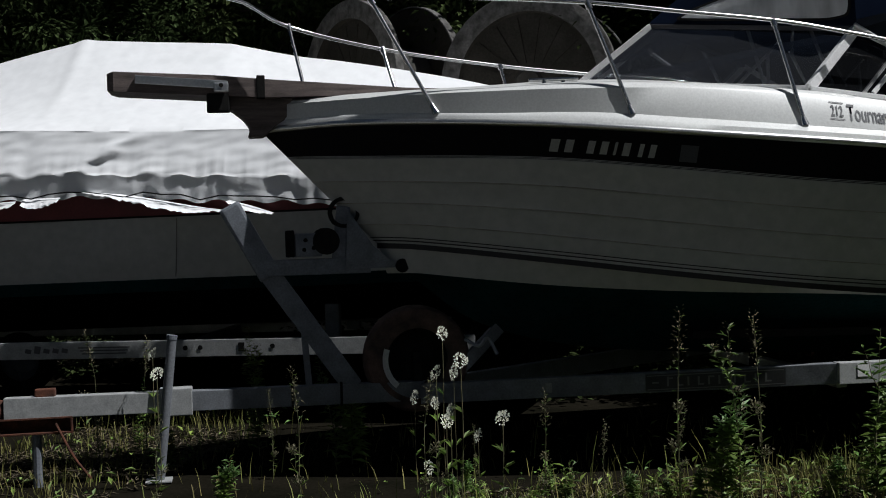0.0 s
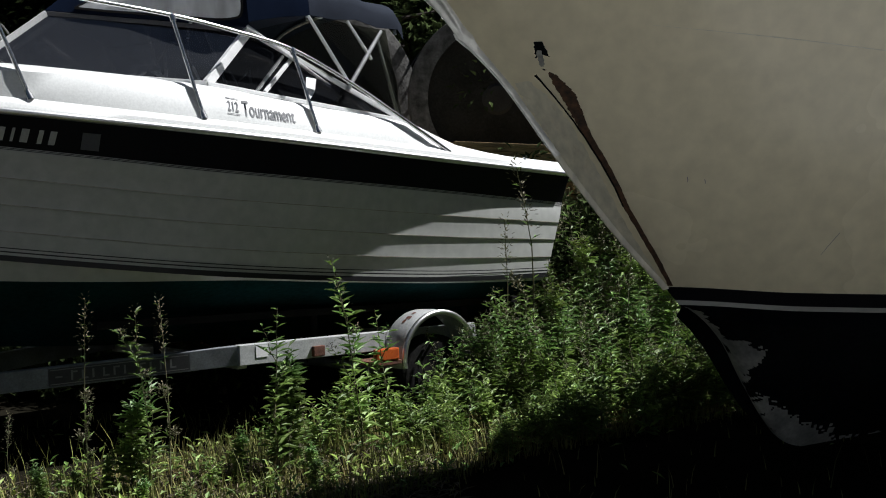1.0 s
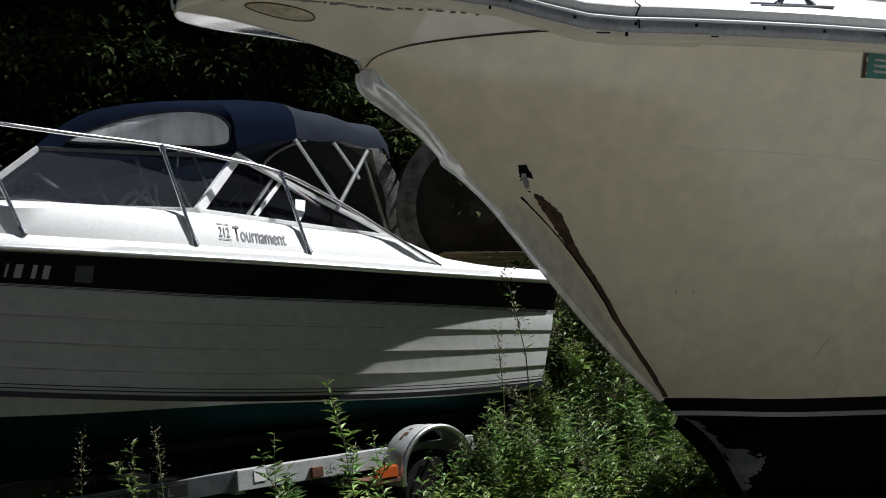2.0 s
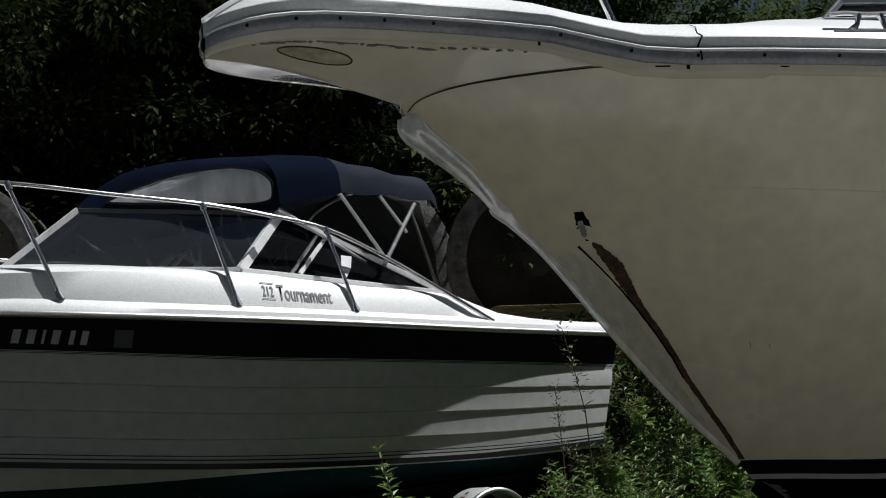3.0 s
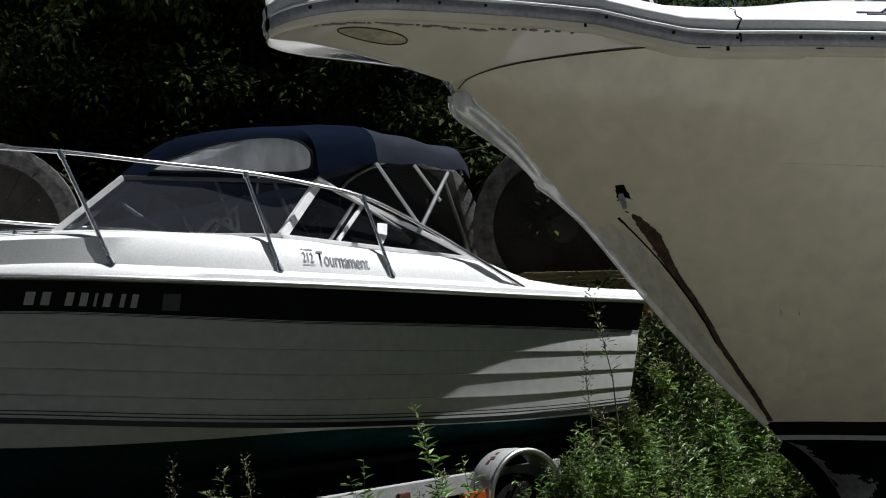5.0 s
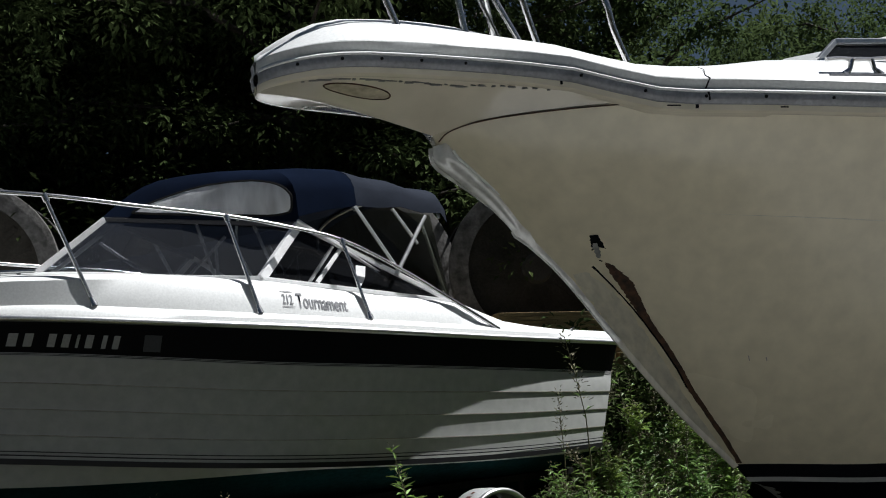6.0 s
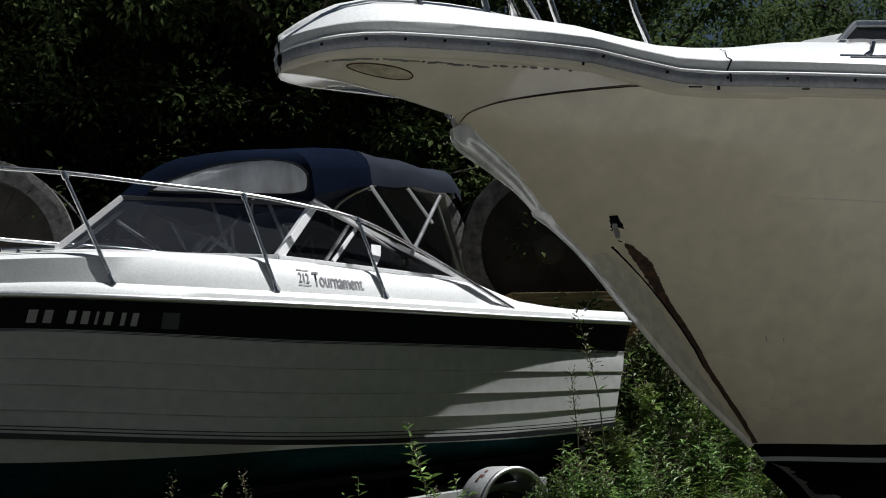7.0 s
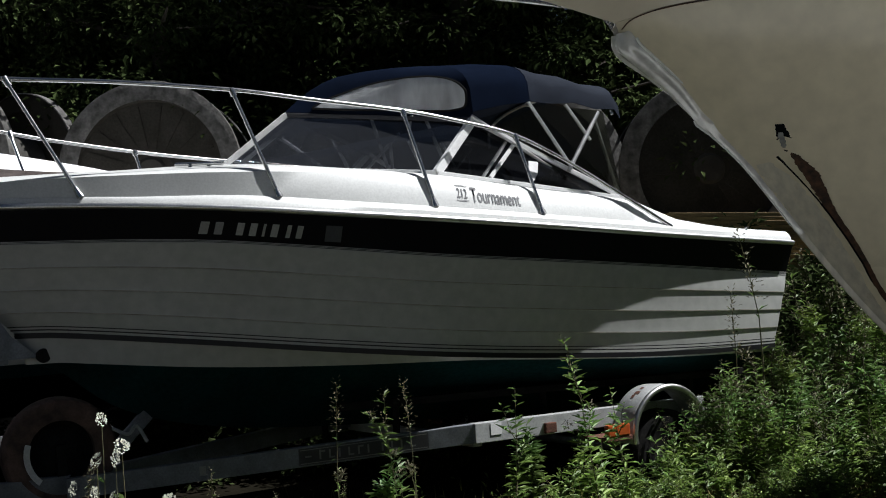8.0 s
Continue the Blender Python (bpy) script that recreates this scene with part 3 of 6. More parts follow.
# bow rail, both sides
RAIL = [(-0.62, -0.16, 3.10), (-0.3, -0.22, 3.04), (0.2, -0.33, 2.97), (0.66, -0.44, 2.925), (1.23, -0.65, 2.885), (1.9, -0.83, 2.825), (2.43, -0.89, 2.765), (3.02, -0.93, 2.705), (3.43, -0.95, 2.64), (3.86, -0.97, 2.547), (4.29, -1.0, 2.35), (4.67, -1.06, 2.12), (5.07, -1.11, 1.875)]
FEET = [((0.66, -0.44, 2.92), (1.02, -0.64, 2.235)), ((1.9, -0.83, 2.82), (2.13, -1.0, 2.15)), ((3.02, -0.93, 2.70), (3.15, -1.09, 2.045)), ((3.86, -0.97, 2.545), (3.96, -1.12, 1.965))]
FAR_RAIL = [(-0.62, 0.16, 3.10), (-0.36, 0.36, 3.10), (-0.08, 0.58, 3.09), (0.235, 0.80, 2.965), (0.90, 0.85, 2.815), (1.77, 0.9, 2.70), (2.55, 0.92, 2.63), (3.1, 0.94, 2.59), (3.86, 0.97, 2.46), (4.67, 1.06, 2.08), (5.07, 1.11, 1.875)]
FAR_FEET = [((0.235, 0.80, 2.965), (0.34, 0.50, 2.29)), ((0.90, 0.85, 2.815), (1.02, 0.72, 2.24)), ((1.77, 0.9, 2.70), (1.90, 0.95, 2.17)), ((3.1, 0.94, 2.59), (3.2, 1.09, 2.04)), ((3.86, 0.97, 2.46), (3.96, 1.12, 1.965))]
rail_ = new("bow_rail")
rail_.parent = boat


def planted(b):
    """The stanchion's foot, set where the cabin side meets the ledge."""
    p, z = deck_profile(b[0])[3]
    return Vector((b[0], math.copysign(p + 0.004, b[1]), z + 0.004))


for line, feet in ((RAIL, FEET), (FAR_RAIL, FAR_FEET)):
    part("top_rail", tube(smooth_path(line), 0.0135, 10), CHROME, rail_, "polished stainless rail", smooth=True)
    for a, b in feet:
        a, b = Vector(a), planted(b)
        part("stanchion", tube([a, b], 0.0125, 10), CHROME, rail_, smooth=True)
        part("stanchion_foot", tube([b.lerp(a, 0.07), b.lerp(a, -0.01)], 0.017, 10, taper=(0.9, 1.5)), CHROME, rail_, "flared stainless stanchion foot", smooth=True)
        part("rail_joint", tube([a.lerp(b, -0.02), a.lerp(b, 0.05)], 0.02, 10), CHROME, rail_, smooth=True)
part("bow_loop", tube(smooth_path([(-0.62, -0.16, 3.10), (-0.70, -0.09, 3.11), (-0.72, 0, 3.115), (-0.70, 0.09, 3.11), (-0.62, 0.16, 3.10)]), 0.0135, 10), CHROME, rail_, smooth=True)

# wooden pulpit plank
bm = bmesh.new()
grid(bm, [[(s, y, z) for y, z in ((-w, zt), (w, zt), (w, zb), (-w, zb), (-w, zt))] for s, w, zt, zb in ((-0.92, 0.12, 2.515, 2.415), (-0.88, 0.16, 2.525, 2.405), (-0.3, 0.17, 2.50, 2.375), (0.05, 0.18, 2.47, 2.36), (0.9, 0.2, 2.41, 2.37), (1.25, 0.2, 2.40, 2.375))])
bmesh.ops.remove_doubles(bm, verts=bm.verts, dist=1e-5)
bmesh.ops.holes_fill(bm, edges=bm.edges)
pulpit = part("bow_pulpit", bm, TEAK, boat, "weathered dark wooden bow pulpit plank")
part("strap", boxed((0.05, 0.37, 0.14), pose(0.0, 0, 2.425), 0.004), RUBBER, pulpit)
part("side_trim", beam((-0.75, -0.178, 2.475), (-0.2, -0.19, 2.435), 0.02, 0.05), ALU, pulpit, "scratched metal side trim")
part("anchor_clamp", boxed((0.09, 0.03, 0.06), pose(-0.24, -0.205, 2.42), 0.01), ALU, pulpit, "worn metal clamp on the plank")
part("clamp_bolt", tube([(-0.24, -0.22, 2.43), (-0.24, -0.232, 2.43)], 0.014, 8), RUBBER, pulpit)
part("roller_bracket", boxed((0.14, 0.05, 0.12), pose(-0.26, -0.15, 2.33), 0.012), RUBBER, pulpit)
bm = bmesh.new()
KNEE = [(-0.33, 2.40), (-0.26, 2.335), (-0.18, 2.295), (-0.11, 2.24), (-0.07, 2.18), (-0.085, 2.125), (0.02, 2.13), (0.10, 2.20), (0.2, 2.26), (0.2, 2.42), (-0.05, 2.43)]
bm.faces.new([bm.verts.new((x, -0.11, z)) for x, z in KNEE])
made = bmesh.ops.extrude_face_region(bm, geom=bm.faces[:])["geom"]
bmesh.ops.translate(bm, verts=[v for v in made if isinstance(v, bmesh.types.BMVert)], vec=(0, 0.22, 0))
bmesh.ops.bevel(bm, geom=bm.edges[:], offset=0.008, segments=2, affect="EDGES")
part("knee", bm, TEAK, pulpit, "curved wooden knee under the plank")
cl = part("cleat", boxed((0.30, 0.05, 0.02), pose(1.74, -0.62, 2.40, 0, 0, -14), 0.008), CHROME, boat, "chrome deck cleat")
for d in (-0.06, 0.06):
    part("cleat_leg", tube([(1.74 + d, -0.62, 2.33), (1.74 + d, -0.62, 2.40)], 0.014, 8), CHROME, cl)
# Short dark bar on the cabin side.
part("dark_dash", boxed((0.07, 0.012, 0.008), pose(2.93, -0.972, 2.225, -50, 8, 8), 0.002), RUBBER, boat)
for s in (5.35, 5.85):
    part("deck_fitting", tube([(s, -1.06, 1.85), (s, -1.085, 1.85)], 0.012, 8), CHROME, boat)
part("tie_ring", tube([(6.22, -0.8 + 0.05 * math.cos(a), 1.22 + 0.05 * math.sin(a)) for a in (i * math.pi / 8 for i in range(17))], 0.009, 8), CHROME, boat, smooth=True)


# marks on the side, as plain bars
def on_stripe(s, f):
    z = lerp(curve_at(Z_SHEER, s), curve_at(Z_STRIPE, s), f)
    return Vector((s, -(side_beam(s, f) + 0.004), z))


def side_bar(s0, s1, f0, f1, material, name, lean=0.0):
    rows_ = [[on_stripe(lerp(s0, s1, i / 2) + lean * (1 - f), f) for i in range(3)] for f in (f0, f1)]
    return part(name, sheet(rows_, 0.002), material, boat)


for s0, s1 in ((1.66, 1.73), (1.745, 1.81), (1.87, 1.93), (1.945, 2.005), (2.02, 2.055), (2.07, 2.13), (2.16, 2.205), (2.22, 2.275)):
    side_bar(s0 - 0.004, s1 - 0.024, 0.37, 0.74, DECAL_LIGHT, "registration_bar", 0.022)
side_bar(2.40, 2.50, 0.32, 0.78, STICKER, "validation_sticker")


DECK_SKIN = BVHTree.FromPolygons([v.co for v in deck.data.vertices], [p.vertices for p in deck.data.polygons])


def on_cabin(s, f):
    """A place on the sloping cabin side, f from the coaming down to the ledge."""
    pr = deck_profile(s)
    a, b = pr[4], pr[3]
    hit = DECK_SKIN.ray_cast(Vector((s, -2.0, lerp(a[1], b[1], f))), Vector((0, 1, 0)))[0]
    return hit + Vector((0, -0.0022, 0.0006))


def cabin_bar(s0, s1, f0, f1, lean=0.0):
    return part("name_bar", sheet([[on_cabin(lerp(s0, s1, i / 2) + lean * (1 - f), f) for i in range(3)] for f in (f0, f1)]), NAME_GREY, boat)


cabin_bar(3.315, 3.405, 0.14, 0.17), cabin_bar(3.315, 3.405, 0.70, 0.73)


def lettering(name, words, s0, s1, f0, f1):
    """Thin raised letters on the cabin side, between s0 and s1 and from level f1 up to f0."""
    tmp = new("letters", bpy.data.curves.new("letters", "FONT"))
    tmp.data.body, tmp.data.offset = words, 0.012
    me = bpy.data.meshes.new_from_object(tmp.evaluated_get(bpy.context.evaluated_depsgraph_get()))
    bpy.data.objects.remove(tmp)
    bm = bmesh.new()
    bm.from_mesh(me)
    xs_, ys_ = [v.co.x for v in bm.verts], [v.co.y for v in bm.verts]
    x0, x1, y0, y1 = min(xs_), max(xs_), min(ys_), max(ys_)
    for v in bm.verts:
        v.co = on_cabin(lerp(s0, s1, (v.co.x - x0) / (x1 - x0)), lerp(f1, f0, (v.co.y - y0) / (y1 - y0)))
    return part(name, bm, NAME_GREY, boat, "grey lettering on the cabin side")


lettering("number_lettering", "212", 3.322, 3.398, 0.25, 0.62)
lettering("name_lettering", "Tournament", 3.425, 3.80, 0.17, 0.74)
pane("burgee_sticker", [Vector(p) for p in ((4.001, -0.903, 2.382), (4.080, -0.907, 2.373), (4.045, -0.938, 2.285), (3.988, -0.959, 2.222), (3.971, -0.939, 2.279))], STICKER_WHITE, boat, 0.002)

# ---------------------------------------------------------------- boat trailer
trailer = thing("boat_trailer", "grey galvanised boat trailer with rusty coupler parked in tall weeds", "trailer", BOAT)
# Shade edge painted on the tongue: dark aft piece, lighter front piece.
part("tongue", beam((-0.6, 0, 0.491), (0.98, 0, 0.475), 0.09, 0.125), GALV_DULL_SHADED, trailer)
part("lit_tongue_front", beam((-1.6, 0, 0.501), (-0.602, 0, 0.491), 0.092, 0.128), GALV, trailer, "front of the tongue in lighter grey, painted as sunlit")
for sgn in (-1, 1):
    part("angled_rail", beam((0.96, 0.08 * sgn, 0.465), (3.40, 0.945 * sgn, 0.575), 0.075, 0.125), GALV_DULL_SHADED, trailer, "grey rail darkened to paint the hull's shade")
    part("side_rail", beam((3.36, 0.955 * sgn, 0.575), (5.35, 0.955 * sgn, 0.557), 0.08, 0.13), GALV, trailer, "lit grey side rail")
    # Bunks and posts are black to paint the deep shade under the hull.
    part("bunk", beam((2.6, 0.55 * sgn, 0.81), (6.1, 0.62 * sgn, 0.735), 0.09, 0.05), RUBBER, trailer, "hull support bunk blackened to paint the shade under the hull")
    for s in (3.0, 4.2, 5.6):
        part("bunk_post", tube([(s, 0.58 * sgn, 0.47), (s, 0.58 * sgn, 0.80)], 0.025, 8), RUBBER, trailer)
    # Rim is black to paint the shade under the mudguard.
    wheel = part("wheel", lathe([(0.0, -0.03), (0.10, -0.03), (0.15, 0.03), (0.18, 0.0), (0.18, 0.08), (0.05, 0.05), (0, 0.05)], pose(4.82, 1.10 * sgn, 0.295, 0, 0, -90), 28), RUBBER, trailer, "wheel rim in black that paints the shade under the mudguard", smooth=True)
    part("tyre", lathe([(0.18, -0.08), (0.24, -0.09), (0.28, -0.08), (0.295, -0.05), (0.295, 0.05), (0.28, 0.08), (0.24, 0.09), (0.18, 0.08), (0.18, -0.08)], pose(4.82, 1.10 * sgn, 0.295, 0, 0, -90), 40), RUBBER, wheel, smooth=True)
    m_ = pose(4.82, 1.10 * sgn, 0.43, 0, 0, -90)
    fender = part("fender", lathe([(0.322, -0.13), (0.33, -0.12), (0.335, 0.0), (0.33, 0.11), (0.322, 0.12), (0.314, 0.11), (0.314, -0.12), (0.322, -0.13)], m_, 32, (-8, 188)), GALV, trailer, "rounded dull metal mudguard with rust spots", smooth=True)
    part("fender_lip", tube([m_ @ Vector((0.118 if sgn < 0 else -0.13, 0.318 * math.cos(a), 0.318 * math.sin(a))) for a in (radians(-8 + 196 * i / 28) for i in range(29))], 0.02, 10), ALU, fender, "bright rolled edge", smooth=True)
    for a_, w_ in ((118, 0.05), (108, 0.03), (125, 0.03)):
        part("rust_spot", lathe([(0.337, -0.03), (0.338, -0.03 + w_)], m_, 3, (a_, a_ + 5)), RUST, fender)
    part("marker_lamp", boxed((0.19, 0.05, 0.085), pose(4.355, 1.21 * sgn, 0.497), 0.012), AMBER, trailer, "orange side marker lamp")
    part("fender_bracket", boxed((0.22, 0.26, 0.03), pose(4.36, 1.10 * sgn, 0.44), 0.004), RUST, trailer, "rusty bracket")
    part("rail_clamp", boxed((0.09, 0.03, 0.07), pose(3.945, 1.01 * sgn, 0.55), 0.006), RUST, trailer, "rusty clamp")
part("axle", tube([(4.82, -1.1, 0.295), (4.82, 1.1, 0.295)], 0.035, 10), GALV_DARK, trailer)
part("cross_member", beam((3.4, -0.95, 0.52), (3.4, 0.95, 0.52), 0.07, 0.07), GALV, trailer)
part("cross_member", beam((5.25, -0.95, 0.52), (5.25, 0.95, 0.52), 0.07, 0.07), GALV, trailer)
for s_ in (4.55, 4.9):
    part("spring_hanger", boxed((0.08, 0.06, 0.2), pose(s_, -0.95, 0.44), 0.005), RUST, trailer)
part("tag_sticker", boxed((0.085, 0.003, 0.075), pose(3.52, -0.998, 0.59), 0.0), STICKER_WHITE, trailer, "small white label")
va, vb = Vector((0.96, -0.08, 0.465)), Vector((3.40, -0.945, 0.575))
vd = (vb - va).normalized()
vn = Vector((vd.y, -vd.x, 0)).normalized()


def rail_plate(d0, d1, z0, z1, off, material, name):
    a, b = va + vd * d0 + vn * off, va + vd * d1 + vn * off
    bm = bmesh.new()
    bm.faces.new([bm.verts.new(p) for p in (a + Vector((0, 0, z0)), b + Vector((0, 0, z0)), b + Vector((0, 0, z1)), a + Vector((0, 0, z1)))])
    bmesh.ops.solidify(bm, geom=bm.faces[:], thickness=0.002)
    return part(name, bm, material, trailer)


rail_plate(1.42, 2.26, -0.052, 0.052, 0.041, DECAL_DARK, "maker_plate")
rail_plate(1.43, 2.25, 0.040, 0.045, 0.045, DECAL_LIGHT, "plate_line"), rail_plate(1.43, 2.25, -0.045, -0.040, 0.045, DECAL_LIGHT, "plate_line")
for i in range(10):
    d = 1.55 + 0.062 * i + (0.03 if i > 5 else 0)
    rail_plate(d, d + 0.012, -0.026, 0.028 if i else 0.034, 0.045, DECAL_LIGHT, "letter_bar")
    if i % 3 != 2:
        rail_plate(d + 0.012, d + 0.038, -0.026 if i % 2 else 0.018, -0.016 if i % 2 else 0.028, 0.045, DECAL_LIGHT, "letter_bar")
rail_plate(1.46, 1.50, -0.006, 0.004, 0.045, DECAL_LIGHT, "letter_bar")
rail_plate(0.80, 0.84, -0.03, 0.03, 0.042, GALV, "reflector_plate")
# winch post, winch, bow stop
part("winch_post", beam((0.53, 0, 0.52), (0.03, 0, 1.25), 0.06, 0.13, 0.006), GALV_DARK, trailer, "slanting dull grey winch post")
part("winch_post_top", beam((0.03, -0.02, 1.24), (-0.22, -0.02, 1.70), 0.05, 0.14, 0.02), GALV_DARK, trailer)
part("post_brace", beam((0.25, 0, 0.53), (0.22, 0, 0.98), 0.04, 0.04), GALV_DARK, trailer)
part("winch_shelf", beam((0.0, 0, 1.30), (0.66, 0, 1.30), 0.12, 0.10, 0.006), GALV_DARK, trailer)
winch = part("winch", boxed((0.17, 0.16, 0.15), pose(0.27, 0, 1.44), 0.012), GALV_DARK, trailer, "small hand winch")
part("spool", lathe([(0, -0.09), (0.085, -0.09), (0.085, -0.08), (0.04, -0.075), (0.04, 0.075), (0.085, 0.08), (0.085, 0.09), (0, 0.09)], pose(0.38, 0, 1.46, 0, 0, 90), 24), RUBBER, winch, smooth=True)
part("winch_cover", boxed((0.05, 0.18, 0.17), pose(0.155, 0, 1.45), 0.006), RUBBER, winch)
for y, z in ((0.25, 1.47), (0.30, 1.42), (0.24, 1.41)):
    part("bolt", tube([(y, -0.08, z), (y, -0.09, z)], 0.014, 8), RUBBER, winch)
part("bow_stop_arm", beam((0.46, -0.03, 1.34), (0.50, -0.03, 1.68), 0.04, 0.09, 0.01), GALV_DARK, trailer)
part("strap_loop", lathe([(0.075, -0.03), (0.10, -0.03), (0.10, 0.03), (0.075, 0.03)], pose(0.50, -0.03, 1.64, 0, 0, 90), 24), RUBBER, trailer, smooth=True)
part("stop_bracket", sheet([[(0.52, -0.06, 1.66), (0.50, -0.06, 1.28)], [(0.68, -0.06, 1.42), (0.84, -0.06, 1.28)]], 0.02), GALV_DARK, trailer)
part("bow_roller", lathe([(0, -0.09), (0.045, -0.09), (0.035, 0), (0.045, 0.09), (0, 0.09)], pose(0.86, 0, 1.29, 0, 0, 90), 20), RUBBER, trailer, "black rubber bow roller", smooth=True)
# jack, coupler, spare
jack = part("jack_tube", tube([(-0.69, -0.075, 0.02), (-0.59, -0.075, 0.89)], 0.03, 14), GALV_DULL_SHADED, trailer, "upright dull galvanised tongue jack", smooth=True)
part("inner_tube", tube([(-0.695, -0.075, 0.0), (-0.66, -0.075, 0.3)], 0.024, 12), GALV, jack, smooth=True)
part("foot_plate", boxed((0.16, 0.14, 0.012), pose(-0.695, -0.075, 0.015), 0.003), GALV, jack)
part("jack_cap", tube([(-0.592, -0.075, 0.885), (-0.588, -0.075, 0.91)], 0.034, 14), GALV_DARK, jack)
part("jack_clamp", boxed((0.20, 0.11, 0.17), pose(-0.58, -0.005, 0.49), 0.006), GALV, trailer, "clamped jack mounting plate")
part("u_bolt", boxed((0.016, 0.11, 0.15), pose(0.14, 0, 0.49), 0.003), RUBBER, trailer)
part("u_bolt", boxed((0.016, 0.11, 0.15), pose(0.45, 0, 0.485), 0.003), RUBBER, trailer)
bm = boxed((0.44, 0.012, 0.10), pose(-1.42, 0.045, 0.388), 0.002)
box(bm, (0.44, 0.10, 0.012), pose(-1.42, 0, 0.434), 0.002), box(bm, (0.44, 0.10, 0.012), pose(-1.42, 0, 0.342), 0.002)
box(bm, (0.012, 0.10, 0.10), pose(-1.634, 0, 0.388), 0.002), box(bm, (0.012, 0.10, 0.10), pose(-1.206, 0, 0.388), 0.002)
coup = part("coupler", bm, RUST, trailer, "rusted open channel under the tongue")
part("coupler_ball_cup", lathe([(0, -0.06), (0.05, -0.05), (0.06, 0.0), (0.05, 0.05), (0, 0.06)], pose(-1.66, 0, 0.50, 0, 90, 0), 18), RUST, coup, smooth=True)
part("safety_chain", tube(smooth_path([(-1.3, -0.05, 0.40), (-1.2, -0.07, 0.2), (-1.1, -0.06, 0.05)]), 0.008, 6), RUST, coup)
part("coupler_latch", boxed((0.12, 0.06, 0.05), pose(-1.36, 0, 0.585), 0.008), RUST, coup)
part("prop_post", tube([(-1.42, 0, 0.0), (-1.42, 0, 0.338)], 0.03, 10), GALV_DARK, trailer, "rusty prop under the tongue")
spare = part("spare_wheel", lathe([(0.0, 0.02), (0.10, 0.02), (0.16, -0.02), (0.20, 0.03), (0.21, 0.08)], pose(0.95, 0.05, 0.68, 0, 0, -90), 30), RUBBER, trailer, "spare wheel with weathered tyre on tongue bracket", smooth=True)
part("tyre", lathe([(0.20, -0.08), (0.27, -0.10), (0.325, -0.085), (0.345, -0.05), (0.345, 0.05), (0.325, 0.085), (0.27, 0.10), (0.20, 0.08), (0.20, -0.08)], pose(0.95, 0.05, 0.68, 0, 0, -90), 44), TYRE_BROWN, spare, "brown weathered tyre", smooth=True)
# White arc paints a sun gleam on the shaded rim.
part("rim_gleam", lathe([(0.195, 0.097), (0.232, 0.103), (0.232, 0.108), (0.195, 0.102)], pose(0.95, 0.05, 0.68, 0, 0, -90), 14, (160, 230)), STICKER_WHITE, spare, "white arc painting the sun's gleam on the rim")
part("spare_bracket", boxed((0.06, 0.10, 0.34), pose(0.95, 0.02, 0.56), 0.006), RUBBER, trailer)
part("cable_bundle", tube(smooth_path([(1.25, -0.1, 0.8), (1.33, -0.16, 0.76), (1.4, -0.1, 0.8), (1.45, -0.15, 0.7)]), 0.012, 7), GALV, trailer, "pale frayed strap ends")
part("keel_support", beam((1.15, 0, 0.52), (1.5, 0, 0.86), 0.06, 0.08), GALV_DARK, trailer)

# ---------------------------------------------------------------- large cream motor cruiser
CRUISER = pose(1.39, 4.10, 0, 0, 0, 18)
cruiser = thing("motor_cruiser", "large cream motor cruiser with damaged bow standing on blocks", "boat", CRUISER)
NL = 8.2
N_TOP = [(-0.35, 2.50), (-0.1, 2.50), (0.38, 2.475), (1.2, 2.42), (2.5, 2.30), (4.5, 2.15), (8.2, 2.0)]
N_BOOT = [(0.0, 1.09), (1.0, 1.055), (1.46, 1.01), (3.0, 0.93), (8.2, 0.80)]
N_STEM = [(2.50, -0.36), (2.40, -0.345), (2.337, -0.275), (2.23, -0.13), (2.10, 0.0), (1.937, 0.18), (1.6, 0.46), (1.30, 0.73), (1.05, 0.99), (0.97, 1.06), (0.70, 1.29), (0.49, 1.43), (0.365, 1.58), (0.29, 1.76), (0.255, 2.0), (0.24, 2.3)]


def stem_at(z):
    return curve_at([(-a, b) for a, b in N_STEM], -z)


def cruiser_line(f, n=40):
    """Along the port side: 0 at the deck edge, 1 at the top of the boot stripe."""
    start = stem_at(lerp(2.49, 1.055, f))
    out = []
    for i in range(n + 1):
        u = (i / n) ** 1.6
        s = start + (NL - 0.25 * f - start) * u
        z = lerp(curve_at(N_TOP, s), curve_at(N_BOOT, s), f)
        d = s - start
        top = 1.32 * (1 - math.exp(-d / 0.95)) + 0.10 * min(1, d / 0.12) * math.exp(-d / 0.5)
        low = 1.16 * (1 - math.exp(-d / 1.5)) + 0.02 * min(1, d / 0.1)
        g = f**0.85
        out.append((s, -lerp(top, low, g) * (1 - 0.06 * max(0, (s - 5) / 3.2) ** 2), z))
    return out


lv = [0, 0.08, 0.18, 0.3, 0.42, 0.54, 0.66, 0.78, 0.9, 1.0]
both("hull_side", [cruiser_line(f) for f in lv], CREAM, "cream gelcoat topside with faint yellowing", cruiser)


